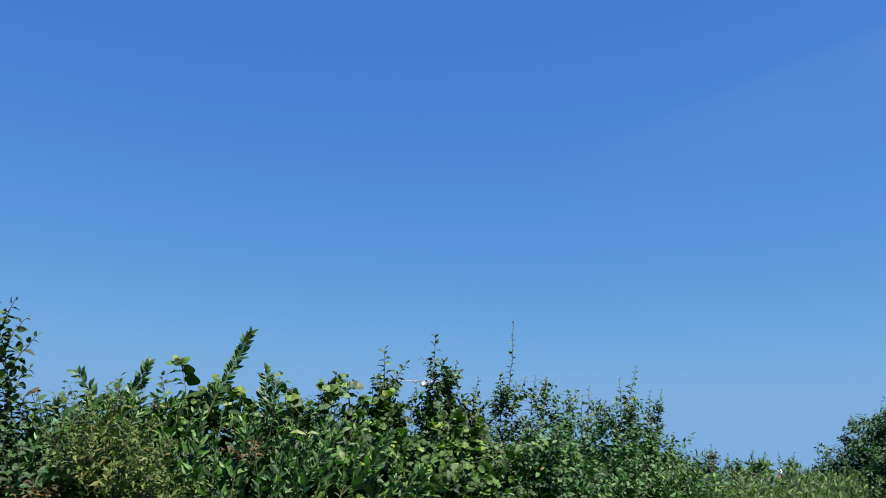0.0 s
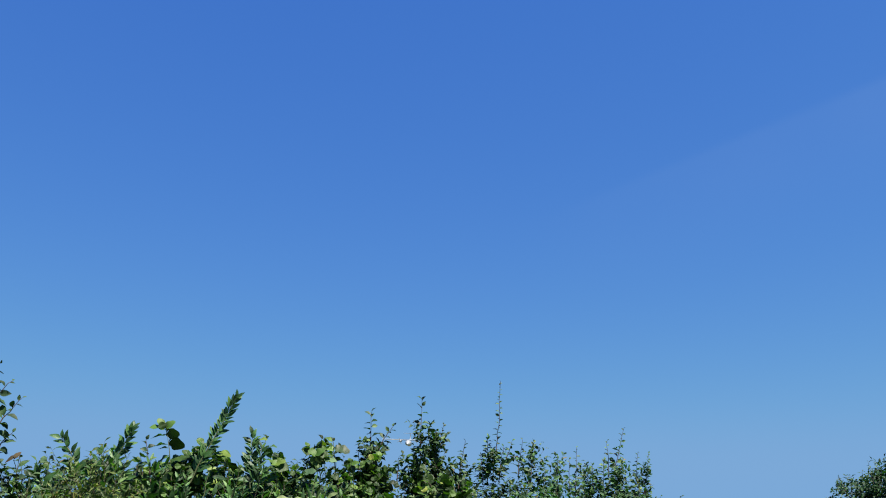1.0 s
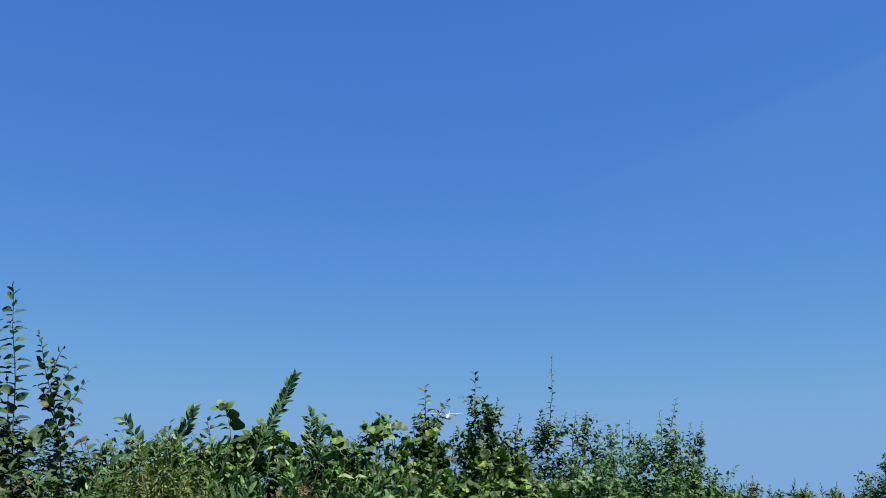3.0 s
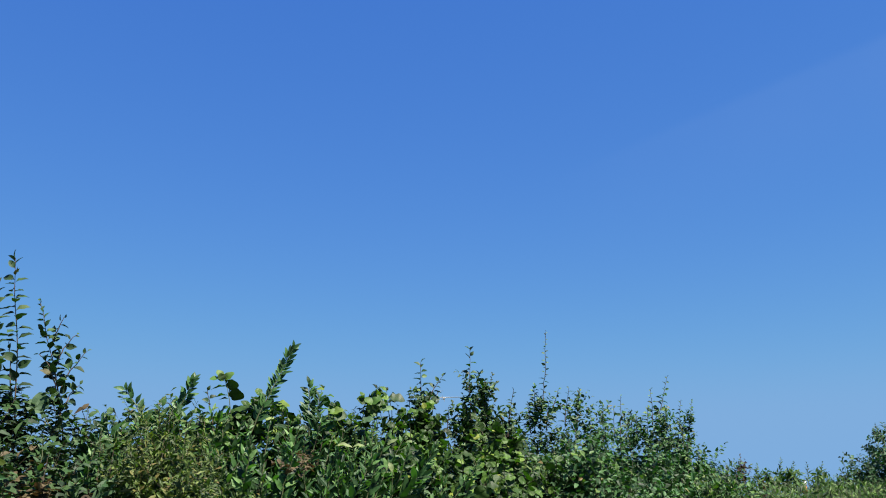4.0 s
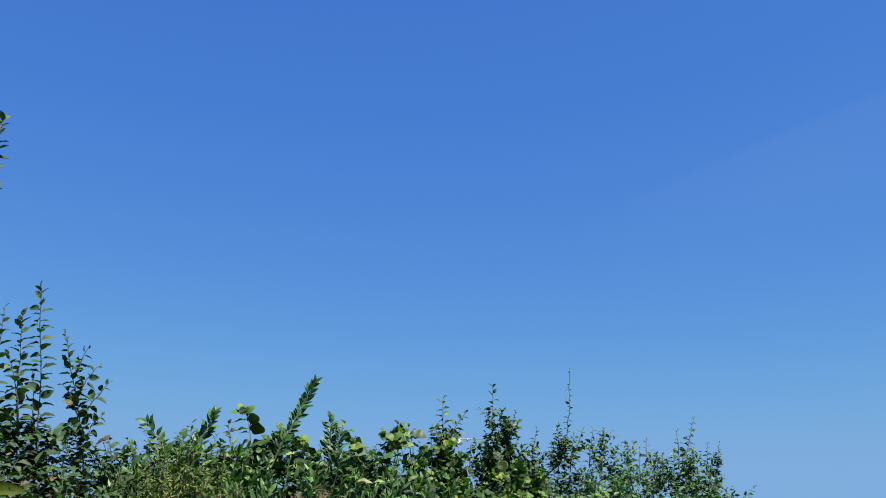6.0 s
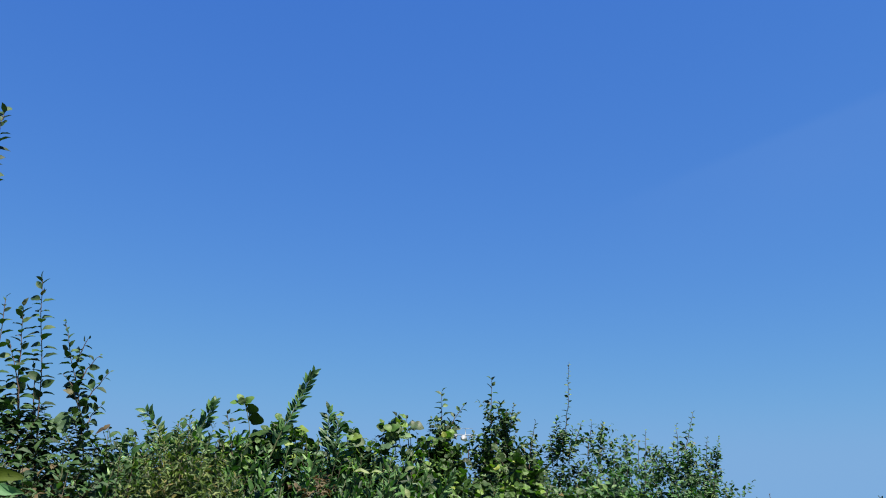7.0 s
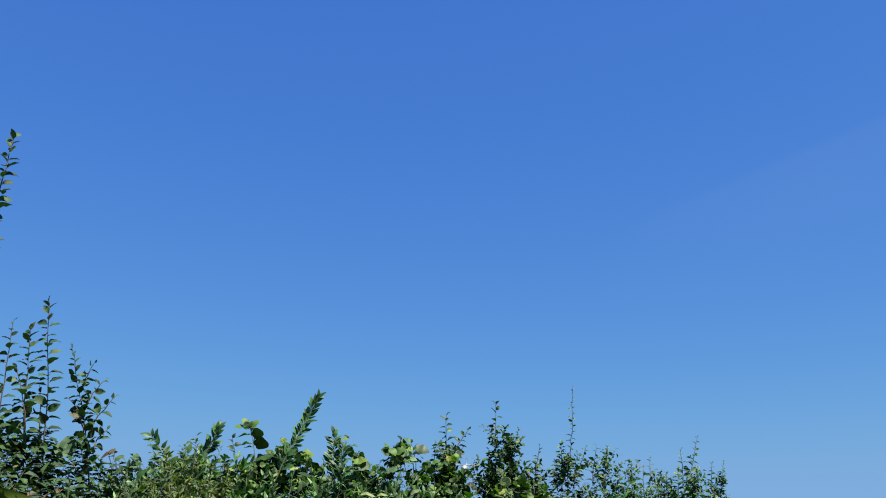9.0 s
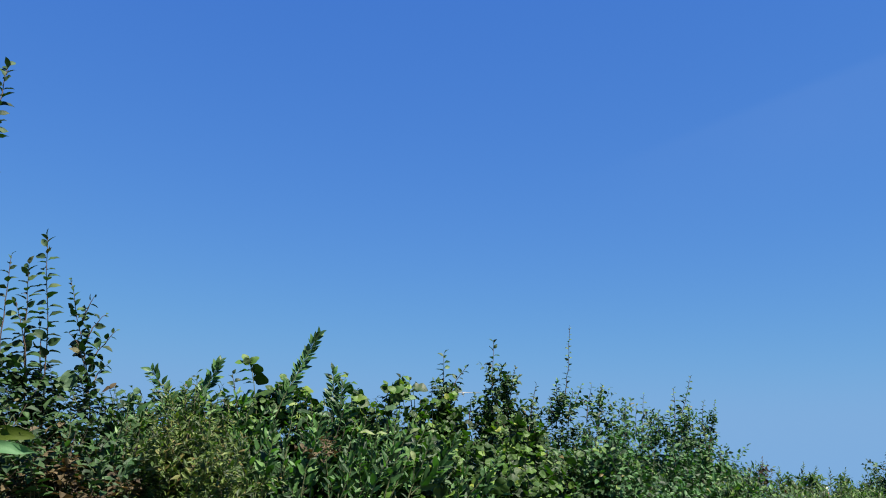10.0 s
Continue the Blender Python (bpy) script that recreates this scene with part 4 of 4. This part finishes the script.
weeds_near = weed_patch("tall green weeds and grass beside the hedge", (2.04, 6.67), (0.85, 0.7), 1.80, 560, 211, size=0.08)
weeds_mid = weed_patch("tall pale green weeds with thin stalks", (2.65, 7.52), (0.85, 0.8), 1.80, 560, 221, size=0.08)
weed_patch("green weeds in front of the rounded bush", (3.00, 8.20), (0.65, 0.7), 1.80, 420, 231, size=0.08)
dock = thing("dock_plant", (1.98, 6.58, 0), "rust-brown dry dock plant among the weeds", "plant")
shoot(dock, "weed", (1.923, 6.602, 1.687), (1.959, 6.591, 1.961), 30, 0.034, skin="dry", stem=RED_STEM, spread=50)
shoot(dock, "weed", (1.945, 6.596, 1.687), (1.981, 6.584, 1.901), 22, 0.034, skin="dry", stem=RED_STEM, spread=50)
shoot(dock, "weed", (1.908, 6.607, 1.686), (1.913, 6.605, 1.932), 18, 0.04, spread=40)
shoot(weeds_near, "weed", (2.133, 6.850, 1.733), (2.156, 6.842, 1.905), 22, 0.036, spread=45)
shoot(weeds_near, "weed", (1.696, 6.357, 1.757), (1.780, 6.333, 1.834), 18, 0.036, spread=45)
shoot(weeds_near, "hazel", (2.321, 7.103, 1.697), (2.303, 7.109, 1.875), 9, 0.06, spread=70)
shoot(weeds_mid, "weed", (2.528, 7.454, 1.746), (2.558, 7.444, 1.979), 26, 0.042, spread=42)
shoot(weeds_mid, "weed", (2.604, 7.427, 1.748), (2.647, 7.411, 1.944), 24, 0.05, spread=42)
shoot(weeds_mid, "weed", (2.875, 7.752, 1.757), (2.883, 7.749, 1.952), 18, 0.042, spread=45)
shoot(weeds_mid, "weed", (2.934, 7.729, 1.735), (3.001, 7.702, 1.953), 24, 0.045, spread=42)
column(dock, "plum", (1.930, 6.600, 1.687), (1.960, 6.591, 1.917), 0.06, 60, 0.034, skin="dry", label="rust-brown dry leaves")
column(weeds_near, "weed", (1.691, 6.359, 1.681), (1.727, 6.348, 1.795), 0.10, 30, 0.05)
column(weeds_near, "weed", (1.888, 6.613, 1.725), (1.911, 6.606, 1.904), 0.05, 20, 0.04)
column(weeds_near, "weed", (2.141, 6.847, 1.692), (2.155, 6.843, 1.835), 0.05, 18, 0.045)
column(weeds_near, "hazel", (2.304, 7.109, 1.675), (2.299, 7.111, 1.823), 0.06, 10, 0.05)
column(weeds_mid, "weed", (2.533, 7.453, 1.702), (2.556, 7.444, 1.898), 0.05, 30, 0.055)
column(weeds_mid, "weed", (2.620, 7.421, 1.704), (2.642, 7.413, 1.873), 0.07, 36, 0.06)
column(weeds_mid, "weed", (2.971, 7.714, 1.690), (2.989, 7.707, 1.860), 0.07, 36, 0.06)
dock_low = thing("dock_plant", (2.27, 6.91, 0), "reddish dry seed heads low among the weeds", "plant")
shoot(dock_low, "weed", (2.214, 6.928, 1.632), (2.221, 6.926, 1.785), 20, 0.045, skin="dry", stem=RED_STEM, spread=40)
for clump in (dock, dock_low):
    base = clump.matrix_world.translation
    for off in (-0.04, 0.05):
        path = [(base.x + off * (1 - s), base.y, 1.55 * s - 0.02) for s in np.linspace(0, 1, 8)]
        part("stalk", quads("stalk", *tube(path, np.linspace(0.008, 0.004, 8)), RED_STEM), clump)


# ---- the rounded bush ----
def round_bush():
    rng = np.random.default_rng(301)
    centre = np.array([5.77, 11.03, -0.08])
    bush = thing("round_bush", centre, "big rounded dark green bush standing alone in the field", "bush")
    for k in range(7):
        a = k * 0.9
        tip = centre + (1.3 * math.cos(a), 1.1 * math.sin(a), 1.7 + 0.3 * math.sin(k * 2.3))
        path = curve_path(centre + (0.1 * math.cos(a), 0.1 * math.sin(a), -0.05), tip, 0.1, 0.02, rng, 12)
        part("stem", quads("stem", *tube(path, np.linspace(0.05, 0.008, 12), 7), BARK), bush)
    # lobes that make its uneven outline
    lobes = [(-1.26, -0.25, 1.38, 0.36), (-1.32, -0.3, 1.12, 0.46), (-0.98, 0.1, 1.64, 0.44), (-1.05, -0.3, 1.42, 0.42), (-0.62, -0.2, 1.80, 0.48), (-0.25, 0.1, 2.14, 0.48), (0.2, 0.0, 2.33, 0.56), (0.8, -0.2, 2.46, 0.72),
             (-0.78, -0.1, 1.0, 0.62), (-0.3, -0.6, 1.2, 0.75), (0.4, -0.7, 1.4, 0.85), (1.2, 0.0, 1.9, 0.9), (0.1, 0.6, 1.3, 0.8), (-0.7, 0.0, 0.5, 0.6),
             (0.3, 0.0, 0.6, 0.95), (1.1, 0.2, 0.8, 0.9)]
    for n, (x, y, z, r) in enumerate(lobes):
        count = int((760 if n < 12 else 200) * r * r / 0.5)
        d = rng.normal(0, 1, (count, 3))
        d /= np.linalg.norm(d, axis=1, keepdims=True)
        origins = centre + (x, y, z) + d * r * rng.uniform(0.55, 0.92, (count, 1)) * (1 + 0.12 * np.sin(5 * d[:, :1] + n))
        origins[:, 2] = np.maximum(origins[:, 2], 0.08)
        ways = d + (0, 0, 0.5) + rng.normal(0, 0.35, (count, 3))
        ways /= np.linalg.norm(ways, axis=1, keepdims=True)
        foliage(bush, "bush", origins, ways, 0.16 * rng.uniform(0.6, 1.5, count), rng.integers(10, 15, count), 0.070, 310 + n, name="crown", rows=2)
    shoot(bush, "bush", (4.567, 10.445, 2.048), (4.383, 10.524, 2.182), 14, 0.055, spread=40)
    shoot(bush, "bush", (4.975, 10.700, 2.257), (4.908, 10.731, 2.529), 14, 0.04)
    shoot(bush, "bush", (5.330, 10.751, 2.428), (5.306, 10.764, 2.709), 14, 0.04)
    shoot(bush, "bush", (4.700, 10.627, 1.950), (4.709, 10.623, 2.150), 14, 0.04)


round_bush()


# ---- marker post ----
def marker_post():
    top = Vector((4.527, 12.186, 1.914))
    post = thing("marker_post", (top.x, top.y, 0), "white marker post with an orange band behind the weeds", "post")

    def turned(name, profile, mat):
        path = [(top.x, top.y, z) for z, _ in profile]
        verts, faces = tube(path, [r for _, r in profile], 16)
        part(name, quads(name, verts, faces, mat), post)

    turned("shaft", [(-0.05, 0.03), (top.z - 0.17, 0.03), (top.z - 0.168, 0.003)], BARK)
    turned("band", [(top.z - 0.17, 0.02), (top.z - 0.169, 0.036), (top.z - 0.086, 0.036), (top.z - 0.085, 0.02)], ORANGE_PAINT)
    turned("cap", [(top.z - 0.084, 0.02), (top.z - 0.083, 0.034), (top.z - 0.03, 0.034), (top.z - 0.01, 0.026), (top.z, 0.01), (top.z + 0.001, 0.001)], WHITE_PAINT)


marker_post()


# ---- airplane flying low, far behind the hedge ----
def wing_panel(name, root, tip, chord_root, chord_tip, thick, mat, parent, upright=False):
    """A tapering aerofoil from root to tip."""
    outline = [(0.5, 0.0), (0.3, 0.42), (0.0, 0.5), (-0.3, 0.28), (-0.5, 0.02), (-0.3, -0.2), (0.0, -0.34), (0.3, -0.36)]
    rings = []
    for at, chord in ((root, chord_root), (tip, chord_tip)):
        for c, h in outline:
            off = Vector((h * thick * chord, 0, 0)) if upright else Vector((0, 0, h * thick * chord))
            rings.append(Vector(at) + Vector((0, -c * chord, 0)) + off)
    n = len(outline)
    faces = [(i, (i + 1) % n, n + (i + 1) % n, n + i) for i in range(n)] + [(0, 1, 2, 3), (0, 3, 4, 7), (4, 5, 6, 7)]
    faces += [(n + 3, n + 2, n + 1, n), (n + 7, n + 4, n + 3, n), (n + 7, n + 6, n + 5, n + 4)]
    return part(name, quads(name, np.array([tuple(v) for v in rings]), np.array(faces), mat), parent)


def airplane():
    at = Vector((-11.348, 449.875, 54.000))
    plane = thing("airplane", (0, 0, 0), "white twin-engine propeller airplane with dimmed paint flying low towards the hedge", "airplane")

    def body(name, points, radii, mat, parent=plane):
        return part(name, quads(name, *tube(points, radii, 16), mat), parent)

    body("fuselage", [(0, y, z) for y, z in ((-11.5, -0.9), (-11.2, -0.85), (-10, -0.5), (-8.5, -0.2), (-4, 0), (6, 0), (10, 0.5), (13.5, 1.1))],
         [0.05, 0.5, 1.0, 1.3, 1.4, 1.4, 0.9, 0.2], DIMMED_WHITE)
    for side in (-1, 1):
        wing_panel("wing", (0, 0, 1.45), (side * 13.5, 0, 1.75), 3.5, 1.9, 0.18, DIMMED_WHITE, plane)
        wing_panel("tailplane", (0, 13.2, 5.3), (side * 3.7, 13.2, 5.35), 1.9, 1.1, 0.12, DIMMED_WHITE, plane)
        x = side * 4.1
        engine = body("engine", [(x, y, z) for y, z in ((-3.2, 0.9), (-3.0, 0.9), (-1.5, 0.95), (2.0, 1.1), (3.5, 1.3))], [0.25, 0.5, 0.62, 0.6, 0.15], GREY_PAINT)
        body("spinner", [(x, y, 0.9) for y in (-3.75, -3.6, -3.22)], [0.02, 0.2, 0.28], GREY_PAINT, engine)
        for k in range(4):
            a = k * math.pi / 2 + 0.4
            tip = (x + 1.9 * math.cos(a), -3.4, 0.9 + 1.9 * math.sin(a))
            body("propeller_blade", [(x, -3.4, 0.9), ((x + tip[0]) / 2, -3.4, (0.9 + tip[2]) / 2), tip], [0.09, 0.13, 0.05], GREY_PAINT, engine)
    wing_panel("fin", (0, 11.5, 0.8), (0, 13.4, 5.3), 4.0, 2.4, 0.1, DIMMED_WHITE, plane, True)
    body("belly_stripe", [(0, y, -0.35) for y in (-8, -4, 6, 9)], [0.9, 1.12, 1.12, 0.7], RED_PAINT)
    plane.matrix_world = Matrix.Translation(at) @ pose(0, 0, 0, 5, 1.2, -2)


airplane()
